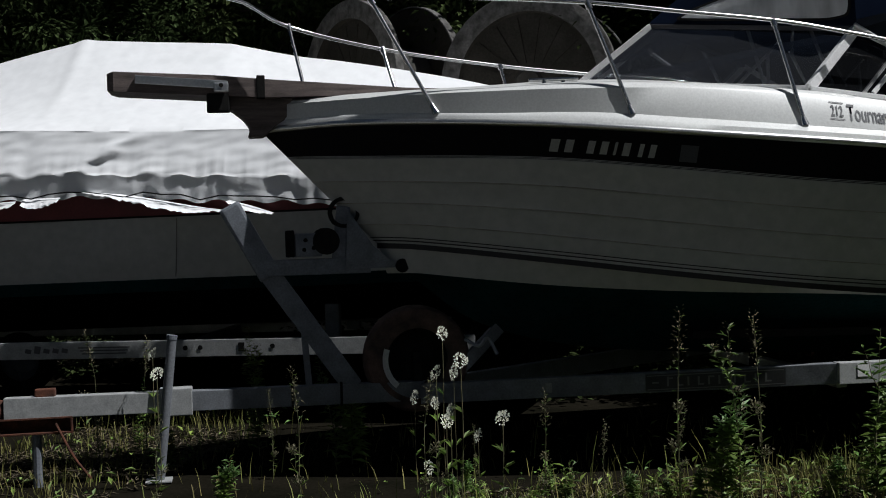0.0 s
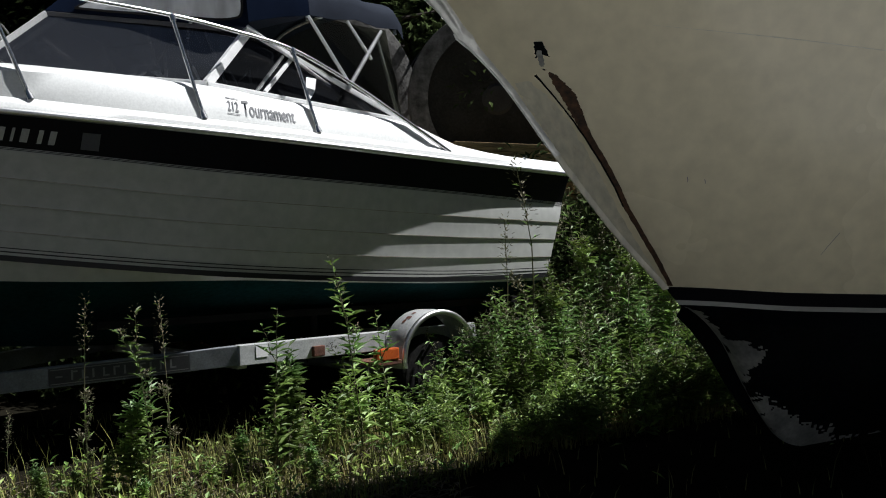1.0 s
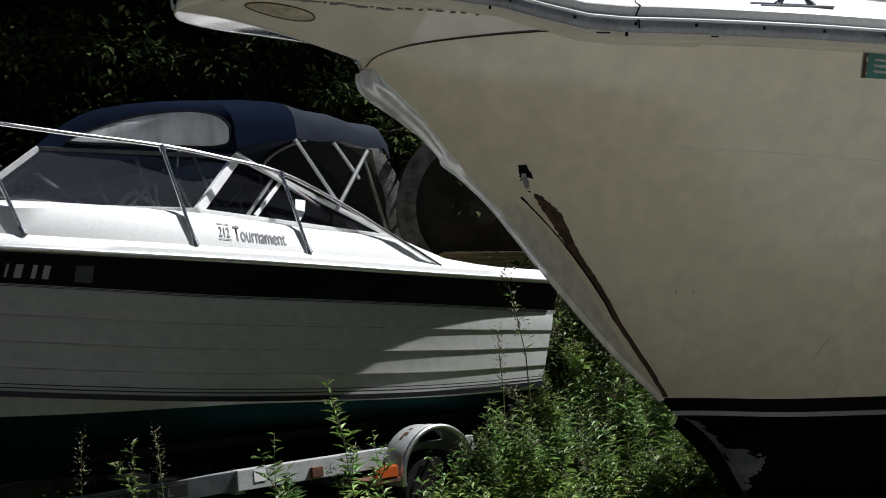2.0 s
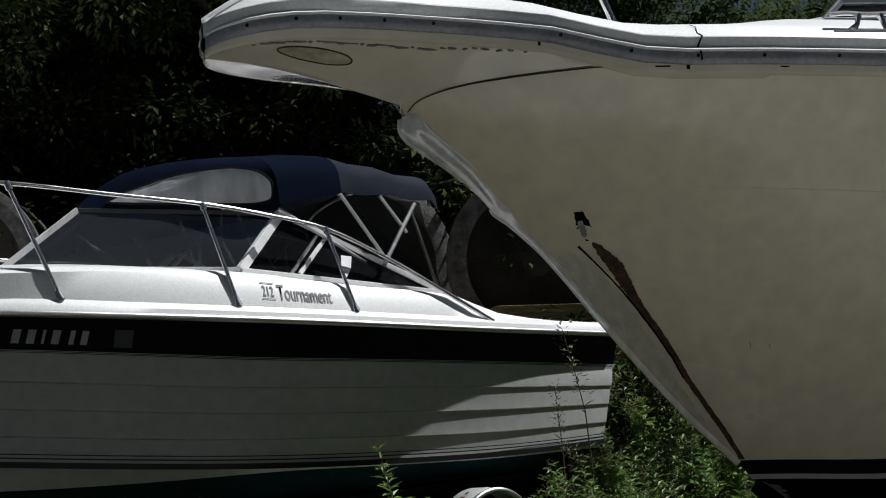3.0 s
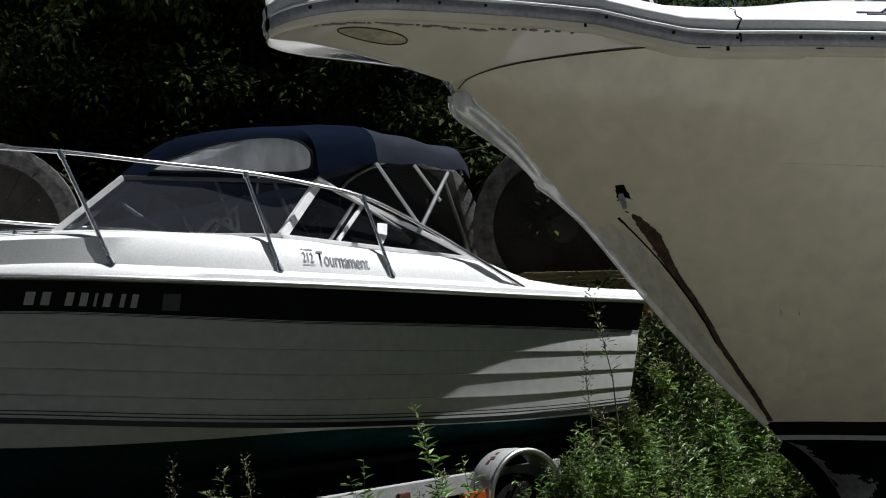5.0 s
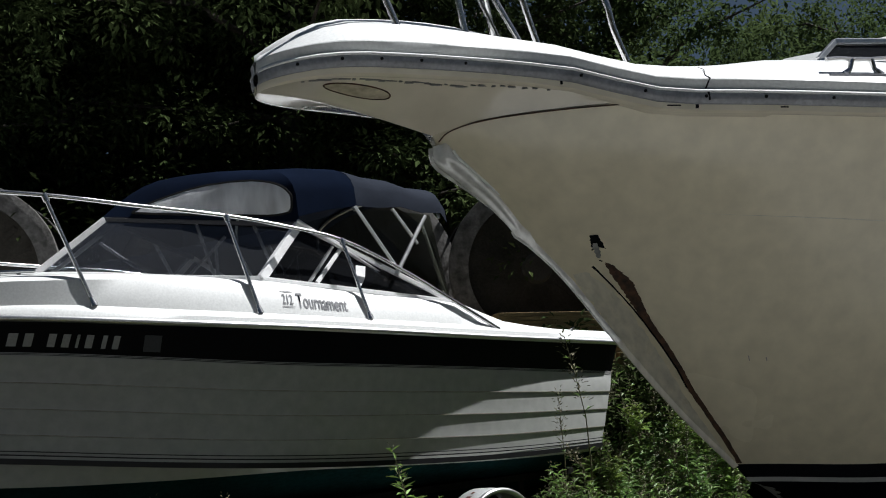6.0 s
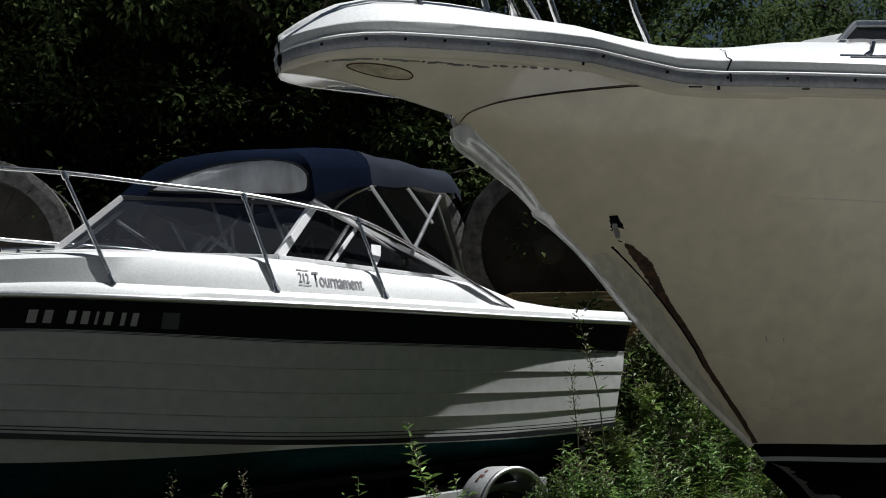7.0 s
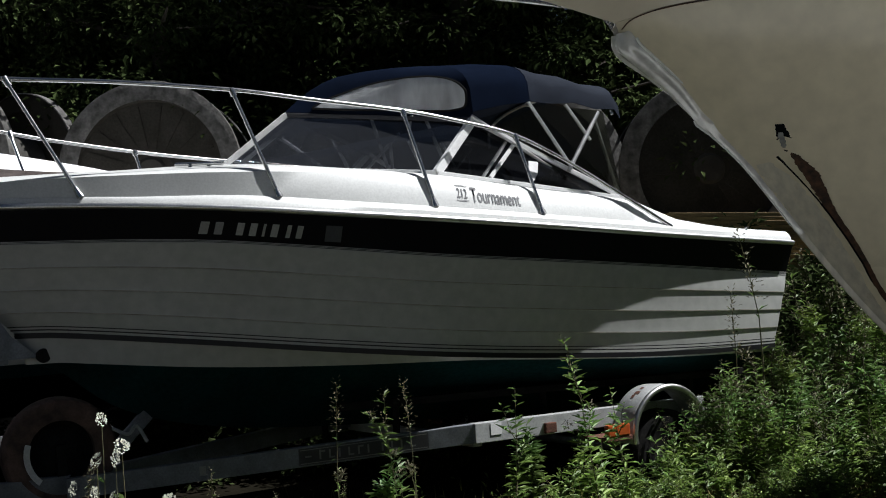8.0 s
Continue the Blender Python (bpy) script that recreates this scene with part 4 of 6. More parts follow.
def boot_line(f, n=40):
    """Below the topside: 0 top of the boot stripe, 1 its foot, 2 foot of the white line, 4 keel."""
    out = []
    for s, y, z in cruiser_line(1.0, n):
        u = max(0, min(1, (s - 1.0) / 1.2))
        if f <= 2:
            d = 0.062 * f if f <= 1 else 0.062 + 0.022 * (f - 1)
            out.append((s + 0.9 * d * (1 - u), y * (1 - 0.06 * f), z - d))
        else:
            g = (f - 2) / 2
            z0 = z - 0.084
            sk = s + 0.075 * (1 - u)
            zk = 0.26
            s1 = lerp(stem_at(lerp(z0, zk, g)), sk, u) if s < 2.2 else s
            out.append((s1, y * 0.88 * (1 - g) ** (1.0 if s > 2 else 0.9), lerp(z0, zk, g ** (1.0 + 0.5 * (1 - u)))))
    return out


both("boot_stripe", [boot_line(0), boot_line(0.5), boot_line(1)], NAVY_STRIPE, "black waterline stripe", cruiser)
both("white_line", [boot_line(1), boot_line(2)], GEL_OLD, "thin flaking white line under the stripe", cruiser)
both("hull_bottom", [boot_line(2 + 0.25 * k) for k in range(9)], BLACK_BOTTOM, "black bottom paint", cruiser)
# worn, flaking patch along the forefoot
WORN_W = [(0.0, 0.01), (0.10, 0.03), (0.22, 0.035), (0.30, 0.08), (0.40, 0.10), (0.47, 0.035), (0.56, 0.045), (0.75, 0.07), (0.95, 0.08), (1.15, 0.06), (1.35, 0.05), (1.6, 0.02), (1.75, 0.0)]
NI, NF = 260, 90
fine_rows = [boot_line(2 + 2 * k / NF, NI)[:150] for k in range(NF + 1)]
keel_pts = [Vector((r[0][0], 0, r[0][2])) for r in fine_rows] + [Vector((p[0], 0, p[2])) for p in fine_rows[-1][1:]]
arc = [0.0]
for p, q in zip(keel_pts, keel_pts[1:]):
    arc.append(arc[-1] + (q - p).length)
keel_x, keel_z = np.array([p.x for p in keel_pts]), np.array([p.z for p in keel_pts])
wv, wf, index = [], [], {}
for k in range(NF):
    for i in range(148):
        x, y, z = fine_rows[k][i]
        j = int(np.argmin((keel_x - x) ** 2 + (keel_z - z) ** 2))
        gap = math.sqrt((keel_x[j] - x) ** 2 + (keel_z[j] - z) ** 2 + 0.25 * y * y)
        rough_ = 0.035 * noise.noise(Vector((x * 14, z * 20, 1))) + 0.03 * noise.noise(Vector((x * 45, z * 60, 4)))
        if gap + rough_ > curve_at(WORN_W, arc[j]):
            continue
        face = []
        for a, b in ((k, i), (k, i + 1), (k + 1, i + 1), (k + 1, i)):
            if (a, b) not in index:
                index[a, b] = len(wv)
                p = fine_rows[a][b]
                wv.append((p[0] - 0.003, p[1] - 0.004, p[2] - 0.002))
            face.append(index[a, b])
        wf.append(face)
raw("worn_keel_patch", wv, wf, WORN, cruiser, "scraped flaking grey patch along the keel", "stuff")
tr = [cruiser_line(f)[-1] for f in lv] + [boot_line(k)[-1] for k in (1, 2, 3, 4)]
part("transom", sheet([tr, [(x, -y, z) for x, y, z in tr]]), CREAM, cruiser)
# stem band: rounded nose with a knob at its head and a fold lower down
band = []
for i in range(71):
    z = 2.46 - i / 70 * 1.40
    s = stem_at(z)
    w = 0.010 + 0.043 * max(0.0, min(1.0, (z - 2.10) / 0.26)) ** 0.9 * (1 - 0.4 * max(0.0, (z - 2.38) / 0.08)) + 0.012 * math.exp(-((z - 2.10) / 0.02) ** 2)
    fwd = 0.004 + 0.012 * math.exp(-((z - 2.40) / 0.06) ** 2) + 0.016 * math.exp(-((z - 2.095) / 0.02) ** 2)
    rib = 0.007 * max(0.0, min(1.0, (z - 2.08) / 0.1))
    row = []
    for k in range(29):
        a = radians(-88 + 176 * k / 28)
        curl = rib * (math.cos(7 * a + 9 * (z - 2.1)) + 0.6 * noise.noise(Vector((a * 2.2, z * 16, 5))))
        row.append((s + 0.07 - (fwd + curl + 0.07) * math.cos(a) ** 0.8, (w + 0.6 * curl) * math.sin(a) * 1.25, z - 0.02 * math.cos(a)))
    band.append(row)
part("lower_stem", sheet(band[41:]), SCUFF_SHADE, cruiser, "scuffed cream lower stem", smooth=True)
stem_band = part("stem_band", sheet(band[:42]), STEM_STEEL, cruiser, "glossy rounded white stem band with a dent", smooth=True)
# White beads added to draw the reflected gleam along the stem's edges.
for k in (1, 27):
    part("edge_bead", tube([Vector(r[k]) + Vector((-0.002, 0.006 * (k - 14) / 13, 0)) for r in band[2:22]], 0.0055, 8), GEL, stem_band, "white bead added to draw the gleam along the stem band", smooth=True)
part("edge_bead", tube([Vector(r[14]) - Vector((0.002, 0, 0)) for r in band[17:40]], 0.004, 8, taper=[1 - 0.025 * k for k in range(23)]), GEL, stem_band, smooth=True)


# pulpit and deck edge: outline of the deck from the tip aft
def deck_edge(s):
    """Half width of the deck edge with the pulpit."""
    if s < -0.62:
        return 0.285 * math.sqrt(max(0.0, 1 - ((-0.62 - s) / 0.45) ** 2))
    hull = 1.32 * (1 - math.exp(-(s + 0.36) / 0.95)) + 0.10 * min(1, max(0, s + 0.36) / 0.12) * math.exp(-max(0, s + 0.36) / 0.5) if s > -0.36 else 0
    f = max(0, min(1, (s + 0.62) / 1.0))
    a, b = 0.285 + 0.145 * f, hull + 0.035
    return 0.5 * (a + b + math.sqrt((a - b) ** 2 + 0.006)) * (1 - 0.06 * max(0, (s - 5) / 3.2) ** 2)


def deck_z(s):
    """Height of the foot of the rubbing strake."""
    return curve_at([(-1.07, 2.672), (-0.87, 2.682), (-0.67, 2.680), (-0.45, 2.671), (-0.22, 2.652), (-0.04, 2.604), (0.12, 2.526), (0.25, 2.474), (0.45, 2.444), (0.94, 2.395), (2.5, 2.28), (4.5, 2.13), (8.2, 1.98)], s)


es = [-1.07, -1.0695, -1.068, -1.06, -1.045, -1.02, -0.98, -0.92, -0.84, -0.74, -0.62, -0.5, -0.38, -0.26, -0.14, -0.02, 0.1, 0.22, 0.34, 0.46, 0.6, 0.8, 1.0, 1.3, 1.7, 2.2, 3, 4, 5, 6, 7, 8.2]


def crest(s):
    """How far the deck's edge has risen to its full height."""
    f = max(0.0, min(1.0, (s + 1.07) / 0.34))
    return (0.2 + 0.8 * f * (2 - f)) * (1 + 0.32 * math.exp(-(((s + 0.55) / 0.42) ** 2)))


def edge_rows(offsets):
    return [[(s, -max(0.0, deck_edge(s) + o), deck_z(s) + (0.072 + (h - 0.072) * crest(s) if h > 0.072 else h)) for s in es] for o, h in offsets]


both("rub_rail", edge_rows([(0.0, -0.014), (0.014, -0.012), (0.023, 0.0), (0.026, 0.014), (0.020, 0.028), (0.004, 0.033)]), RUB_GREY, "grey weathered rubbing strake", cruiser)
both("rail_insert", edge_rows([(0.020, 0.027), (0.029, 0.029), (0.031, 0.033), (0.026, 0.037), (0.004, 0.045)]), DECK_BRIGHT, "bright white strip along the rubbing strake", cruiser)
# Upright edge uses the darker white, painting the shade on that face.
both("shaded_deck_band", edge_rows([(0.003, 0.034), (0.005, 0.038), (0.015, 0.078), (0.012, 0.083)]), DECK_WHITE, "upright deck edge in a darker white that paints its shade", cruiser)
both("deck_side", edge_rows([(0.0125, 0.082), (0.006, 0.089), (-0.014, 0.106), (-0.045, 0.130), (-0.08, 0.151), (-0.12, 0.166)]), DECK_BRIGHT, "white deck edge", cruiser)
both("hull_flange", edge_rows([(0.004, -0.013), (0.004, -0.020), (0.001, -0.034), (-0.012, -0.040), (-0.03, -0.040)]), PULPIT, "narrow cream flange under the strake", cruiser)
CAMBER = [(-1.07, 0.04), (-0.6, 0.05), (-0.2, 0.075), (0.3, 0.09), (0.67, 0.155), (1.0, 0.235), (1.3, 0.27), (2.0, 0.32), (3.0, 0.36), (8.2, 0.36)]
part("deck_top", sheet([[(s, t * max(0.0, deck_edge(s) - 0.12), deck_z(s) + 0.072 + 0.094 * crest(s) + curve_at(CAMBER, s) * crest(s) * (1 - t * t) ** (1.5 if s < 0.2 else 1)) for t in (k / 8 for k in range(-8, 9))] for s in es]), DECK_BRIGHT, cruiser, "white fibreglass foredeck", smooth=True)
us = [-1.068, -1.06, -1.045, -1.02, -0.98, -0.92, -0.84, -0.74, -0.62, -0.5, -0.42, -0.36, -0.34, -0.3, -0.26, -0.2, -0.14, -0.08, -0.02, 0.1, 0.22, 0.34, 0.46, 0.6]


def under_at(s, u):
    """A place under the pulpit on the port side, u from the flange in to the stem or to the head of the topside."""
    yo, zo = max(0.0, deck_edge(s) - 0.022), deck_z(s) - 0.038
    if s <= -0.36:
        yi, zi, pw = 0.0, lerp(zo - 0.002, 2.49, max(0.0, min(1.0, (s + 1.07) / 0.71)) ** 1.45), 1.1
    else:
        d = s + 0.36
        yi, zi, pw = 1.32 * (1 - math.exp(-d / 0.95)) + 0.10 * min(1, d / 0.12) * math.exp(-d / 0.5) - 0.004, min(zo - 0.002, lerp(2.49, curve_at(N_TOP, s) + 0.004, min(1.0, d / 0.1))), 1.15
    return Vector((s, -lerp(yo, yi, u), lerp(zo, zi, u ** pw)))


half = [[under_at(s, u) for u in (0, 0.1, 0.22, 0.36, 0.5, 0.64, 0.78, 0.9, 1.0)] for s in us]
part("pulpit_underside", sheet([row + [flip(v) for v in row[::-1]] for row in half]), PULPIT, cruiser, "glossy white pulpit underside reflecting the yard", smooth=True)


def under_spot(s, y):
    yo = deck_edge(s) - 0.022
    return under_at(s, (yo + y) / yo) - Vector((0, 0, 0.002))


ring_ = [under_spot(-0.73 + 0.132 * math.cos(a), -0.14 + 0.044 * math.sin(a)) for a in (2 * math.pi * k / 40 for k in range(41))]
hole_ = part("anchor_hole", tube(ring_, 0.003, 8), RUST_STAIN, cruiser, "brown oval rim of the anchor recess", smooth=True)
part("recess_floor", sheet([[under_spot(-0.73 + 0.132 * r * math.cos(a), -0.14 + 0.044 * r * math.sin(a)) for a in (2 * math.pi * k / 40 for k in range(41))] for r in (0.02, 0.5, 0.97)]), SCUFF_FLOOR, hole_, "stained cream floor of the recess")
for i in range(26):
    s = -0.95 + i * 0.035
    part("flaked_edge", boxed((0.012 + 0.011 * ((i * 7) % 5), 0.006 + 0.004 * (i % 3), 0.005), Matrix.Translation(under_at(s, 0.10 + 0.012 * (i % 3)) - Vector((0, 0, 0.001))) @ pose(0, 0, 0, 0, 0, (s + 0.5) * 30), 0.0), WORN, cruiser)
for s in ((-0.98, -0.84, -0.70, -0.55, -0.38, -0.2, 0.0, 0.18, 0.36, 0.55, 0.78, 1.0, 1.25, 1.5)):
    part("rail_screw", tube([(s, -(deck_edge(s) + 0.02), deck_z(s) + 0.013), (s, -(deck_edge(s) + 0.028), deck_z(s) + 0.013)], 0.006, 8), RUBBER, cruiser)
part("rail_joint", boxed((0.006, 0.02, 0.035), pose(0.37, -(deck_edge(0.37) + 0.016), deck_z(0.37) + 0.016), 0.002), RUBBER, cruiser)
part("deck_crack", tube([(0.37 + dx, -(deck_edge(0.37 + dx) + o), deck_z(0.37 + dx) + h) for dx, o, h in ((0, 0.008, 0.045), (0.008, 0.015, 0.072), (0.016, 0.012, 0.084), (0.012, -0.006, 0.100), (0.022, -0.025, 0.117), (0.032, -0.042, 0.132), (0.024, -0.062, 0.146))], 0.0018, 6, taper=(1.8, 1.6, 1.2, 0.9, 0.8, 0.7, 0.5)), RUBBER, cruiser, "jagged crack in the deck edge")
for s, w_ in ((0.27, 0.05), (0.34, 0.012), (-0.05, 0.010), (0.62, 0.03)):
    part("flange_stain", boxed((w_, 0.003, 0.005 if w_ > 0.02 else 0.016), pose(s, -(deck_edge(s) + 0.004), deck_z(s) - 0.020, 0, 6, -32), 0.001), BLACK_BOTTOM, cruiser, "dark stain on the flange")
# bow rail stanchions
nrail = new("bow_rail")
nrail.parent = cruiser
NR = [(-0.95, -0.14, 3.45), (-0.6, -0.17, 3.45), (-0.1, -0.20, 3.43), (0.08, -0.27, 3.34), (0.19, -0.36, 3.12), (0.236, -0.42, 2.948), (0.262, -0.42, 2.835), (0.314, -0.42, 2.70)]
for side in (lambda v: v, flip):
    part("top_rail", tube([side(v) for v in smooth_path(NR)], 0.014, 10), CHROME, nrail, smooth=True)
for a, b in (((-0.53, -0.17, 2.80), (-0.77, -0.155, 3.45)), ((-0.25, -0.17, 2.79), (-0.36, -0.184, 3.442)), ((0.09, -0.17, 2.76), (-0.12, -0.20, 3.432)), ((0.36, 0.17, 2.70), (0.08, 0.27, 3.34))):
    part("stanchion", tube([a, b], 0.014, 10), CHROME, nrail, smooth=True)
part("brace", tube([(-0.10, -0.17, 2.82), (-0.33, -0.18, 3.3)], 0.010, 8), CHROME, nrail, smooth=True)
part("bow_loop", tube(smooth_path([(-0.95, -0.14, 3.45), (-1.05, -0.09, 3.45), (-1.08, 0, 3.45), (-1.05, 0.09, 3.45), (-0.95, 0.14, 3.45)]), 0.014, 10), CHROME, nrail, smooth=True)
# coachroof and its window
cab = [(1.6, 0.30, 2.86), (1.9, 0.6, 2.92), (2.4, 0.80, 2.99), (3.6, 0.95, 3.03), (4.6, 0.95, 3.0)]
rows_ = []
for s, w, z in cab:
    zb = deck_z(s) + 0.15
    rows_.append([(s, -w - 0.06, zb), (s, -w, zb + 0.6 * (z - zb)), (s, -w * 0.85, z - 0.01), (s, 0, z + 0.05), (s, w * 0.85, z - 0.01), (s, w, zb + 0.6 * (z - zb)), (s, w + 0.06, zb)])
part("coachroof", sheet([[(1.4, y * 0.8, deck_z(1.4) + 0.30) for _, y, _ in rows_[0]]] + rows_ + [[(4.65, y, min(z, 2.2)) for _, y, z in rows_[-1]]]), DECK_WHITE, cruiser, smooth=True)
WF = [Vector((1.32, -0.46, 2.752)), Vector((1.435, -0.46, 2.842)), Vector((2.5, -0.72, 2.83)), Vector((2.6, -0.78, 2.72))]
win = part("cabin_window", sheet([[WF[0], WF[3]], [WF[1], WF[2]]], 0.006), GLASS, cruiser)
for a, b in zip(WF, WF[1:] + WF[:1]):
    part("window_bar", beam(a, b, 0.02, 0.025), ALU, win)
# Unseen block aft, added to lengthen the cruiser's shadow on the ground.
shade_block_rows = [[(s + 0.28 * g, y * (1 - 0.06 * g), lerp(deck_z(s) + 0.16, top, g)) for g in (0, 0.5, 1)] for s, y, top in ((4.1, 0.0, 5.5), (4.2, -0.9, 5.49), (4.45, -1.2, 5.46), (5.2, -1.22, 5.4), (6.8, -1.18, 5.35), (6.8, 0.0, 5.4))]
both("shade_block_wall", shade_block_rows, DECK_WHITE, "plain unseen wall added to cast shade", cruiser)
both("shade_block_roof", [[r[2] for r in shade_block_rows[:-1]], [(x, 0.0, z + 0.06) for x, y, z in (r[2] for r in shade_block_rows[:-1])]], DECK_BRIGHT, "plain unseen roof added to cast shade", cruiser)
cleat_m = pose(0.96, -0.985, 2.513, 0, 2, -17)
c = part("cleat", tube([cleat_m @ Vector(p) for p in smooth_path([(-0.145, 0, 0.066), (-0.09, 0, 0.070), (-0.03, 0, 0.066), (0.03, 0, 0.066), (0.09, 0, 0.070), (0.145, 0, 0.066)])], 0.009, 8), CHROME, cruiser, "chrome mooring cleat", smooth=True)
for d in (-0.05, 0.05):
    part("cleat_leg", tube([cleat_m @ Vector(p) for p in ((d * 1.5, 0, 0.004), (d, 0, 0.03), (d * 0.8, 0, 0.066))], 0.011, 8, taper=(1.5, 0.8, 1.0)), CHROME, c, smooth=True)
part("cleat_base", boxed((0.30, 0.05, 0.010), cleat_m, 0.004), RUB_GREY, c)


# damage at the bow: a torn hole, rust streak, scratches
def on_cruiser(d, f, off=0.004):
    """A place on the port topside, d metres aft of the stem at level f."""
    start = stem_at(lerp(2.49, 1.055, f))
    s = start + d
    z = lerp(curve_at(N_TOP, s), curve_at(N_BOOT, s), f)
    top = 1.32 * (1 - math.exp(-d / 0.95)) + 0.10 * min(1, d / 0.12) * math.exp(-d / 0.5)
    low = 1.16 * (1 - math.exp(-d / 1.5)) + 0.02 * min(1, d / 0.1)
    return Vector((s - off * 0.3, -lerp(top, low, f**0.85) - off, z))


def patch(name, pts, material, label, off=0.004):
    """A strip on the topside between two ragged edges: rows of level, near and far distance from the stem."""
    rows_ = []
    for (f, a, b), (f2, a2, b2) in zip(pts, pts[1:]):
        for j in range(6):
            g, w = j / 6, 0.16 * lerp(b - a, b2 - a2, j / 6)
            lo, hi = lerp(a, a2, g) + w * noise.noise(Vector((f * 9, j * 0.9, a * 50))), lerp(b, b2, g) + w * noise.noise(Vector((f * 7, j * 0.8, 8)))
            rows_.append([on_cruiser(lerp(lo, hi, k / 3), lerp(f, f2, g), off) for k in range(4)])
    rows_.append([on_cruiser(lerp(pts[-1][1], pts[-1][2], k / 3), pts[-1][0], off) for k in range(4)])
    return part(name, sheet(rows_), material, cruiser, label)


# Scuffs beside the stem, with the shade of the turning bow painted in.
patch("scuffed_stem", [(0.37, 0.030, 0.034), (0.40, 0.016, 0.046), (0.43, 0.010, 0.062), (0.47, 0.008, 0.076), (0.53, 0.007, 0.081), (0.60, 0.006, 0.078), (0.70, 0.005, 0.063), (0.80, 0.004, 0.044), (0.90, 0.003, 0.023), (0.96, 0.002, 0.012)], SCUFF_SHADE, "scuffed gelcoat, darkened where the bow turns from the light", 0.003)
patch("torn_hole", [(0.312, 0.134, 0.158), (0.330, 0.118, 0.150), (0.349, 0.104, 0.143), (0.367, 0.0985, 0.129), (0.378, 0.099, 0.112), (0.382, 0.101, 0.104)], BLACK_BOTTOM, "torn hole in the bow", 0.005)
patch("bare_laminate", [(0.333, 0.121, 0.133), (0.343, 0.111, 0.127), (0.353, 0.1065, 0.121), (0.364, 0.1005, 0.114), (0.372, 0.099, 0.107)], WORN, "bare grey laminate inside the hole", 0.008)
patch("rust_streak", [(0.371, 0.1213, 0.1279), (0.39, 0.106, 0.1215), (0.411, 0.1015, 0.1307), (0.424, 0.1005, 0.136), (0.444, 0.1, 0.1434), (0.468, 0.0985, 0.1353), (0.49, 0.0965, 0.132), (0.508, 0.0957, 0.1256), (0.554, 0.0937, 0.1165), (0.624, 0.093, 0.1135), (0.696, 0.0849, 0.102), (0.722, 0.078, 0.0955), (0.756, 0.0695, 0.087), (0.818, 0.0615, 0.077), (0.904, 0.041, 0.059), (0.982, 0.0172, 0.032), (0.997, 0.0095, 0.027)], RUST_STAIN, "brown rust streak running down from the hole", 0.0045)
patch("torn_hole", [(0.364, 0.069, 0.075), (0.373, 0.066, 0.077), (0.384, 0.064, 0.0775), (0.396, 0.070, 0.078)], BLACK_BOTTOM, "small torn hole", 0.005)
patch("scrape_line", [(0.392, 0.070, 0.0765), (0.435, 0.078, 0.083), (0.479, 0.085, 0.0895), (0.514, 0.089, 0.094), (0.56, 0.0915, 0.097), (0.624, 0.0905, 0.096), (0.70, 0.082, 0.0875), (0.756, 0.068, 0.0725)], BLACK_BOTTOM, "dark scrape", 0.006)
part("moulding_joint", tube(smooth_path([on_cruiser(d, f, 0.004) for d, f in ((0.012, 0.03), (0.03, 0.012), (0.06, 0.004), (0.10, 0.002), (0.18, 0.002), (0.34, 0.003), (0.50, 0.004), (0.66, 0.006), (0.80, 0.008))]), 0.0025, 6), RUST_STAIN, cruiser, "dark stained joint of the bow moulding")
part("spray_crease", tube([on_cruiser(d, curve_at([(0.45, 0.272), (0.65, 0.288), (1.02, 0.308), (1.37, 0.318), (3.0, 0.34)], d), -0.0015) for d in (0.5 + 0.1 * k for k in range(26))], 0.003, 6, taper=[min(1.0, 0.1 + k / 5) for k in range(26)]), SCUFF_SHADE, cruiser, "faint spray crease along the topside", smooth=True)
for f, d, l, g in ((0.67, 0.333, -0.009, 0.016), (0.677, 0.386, -0.006, 0.012), (0.814, 0.769, -0.127, 0.068)):
    patch("scratch", [(f, d, d + 0.003), (f + g * 0.5, d + l * 0.5, d + l * 0.5 + 0.003), (f + g, d + l, d + l + 0.002)], NAME_GREY, "short dark scratch", 0.003)
patch("registration_sticker", [(0.055, 1.60, 1.78), (0.085, 1.57, 1.75), (0.115, 1.525, 1.71)], STICKER_GREEN, "dark green square sticker")
patch("sticker_edge", [(0.055, 1.588, 1.60), (0.085, 1.556, 1.57), (0.116, 1.508, 1.525)], RUST_STAIN, "red edge of the sticker", 0.005)
for k in range(3):
    patch("sticker_bar", [(0.068 + 0.014 * k, 1.625 - 0.02 * k, 1.70 - 0.02 * k), (0.074 + 0.014 * k, 1.617 - 0.02 * k, 1.69 - 0.02 * k)], DECAL_LIGHT, "pale bar on the sticker", 0.006)
for s in (3.0, 5.4, 7.4):
    part("keel_block", boxed((0.3, 0.5, 0.13), pose(s, 0, 0.20), 0.008), TIMBER, cruiser, "timber keel block")
    part("keel_block", boxed((0.5, 0.3, 0.135), pose(s, 0, 0.068), 0.008), TIMBER, cruiser)

# ---------------------------------------------------------------- covered boat under shrink wrap
COVERED = pose(-4.6, 7.75, 0, 0, 0, 14)
covered = thing("covered_boat", "white boat with maroon stripe under white shrink wrap cover", "boat", COVERED)


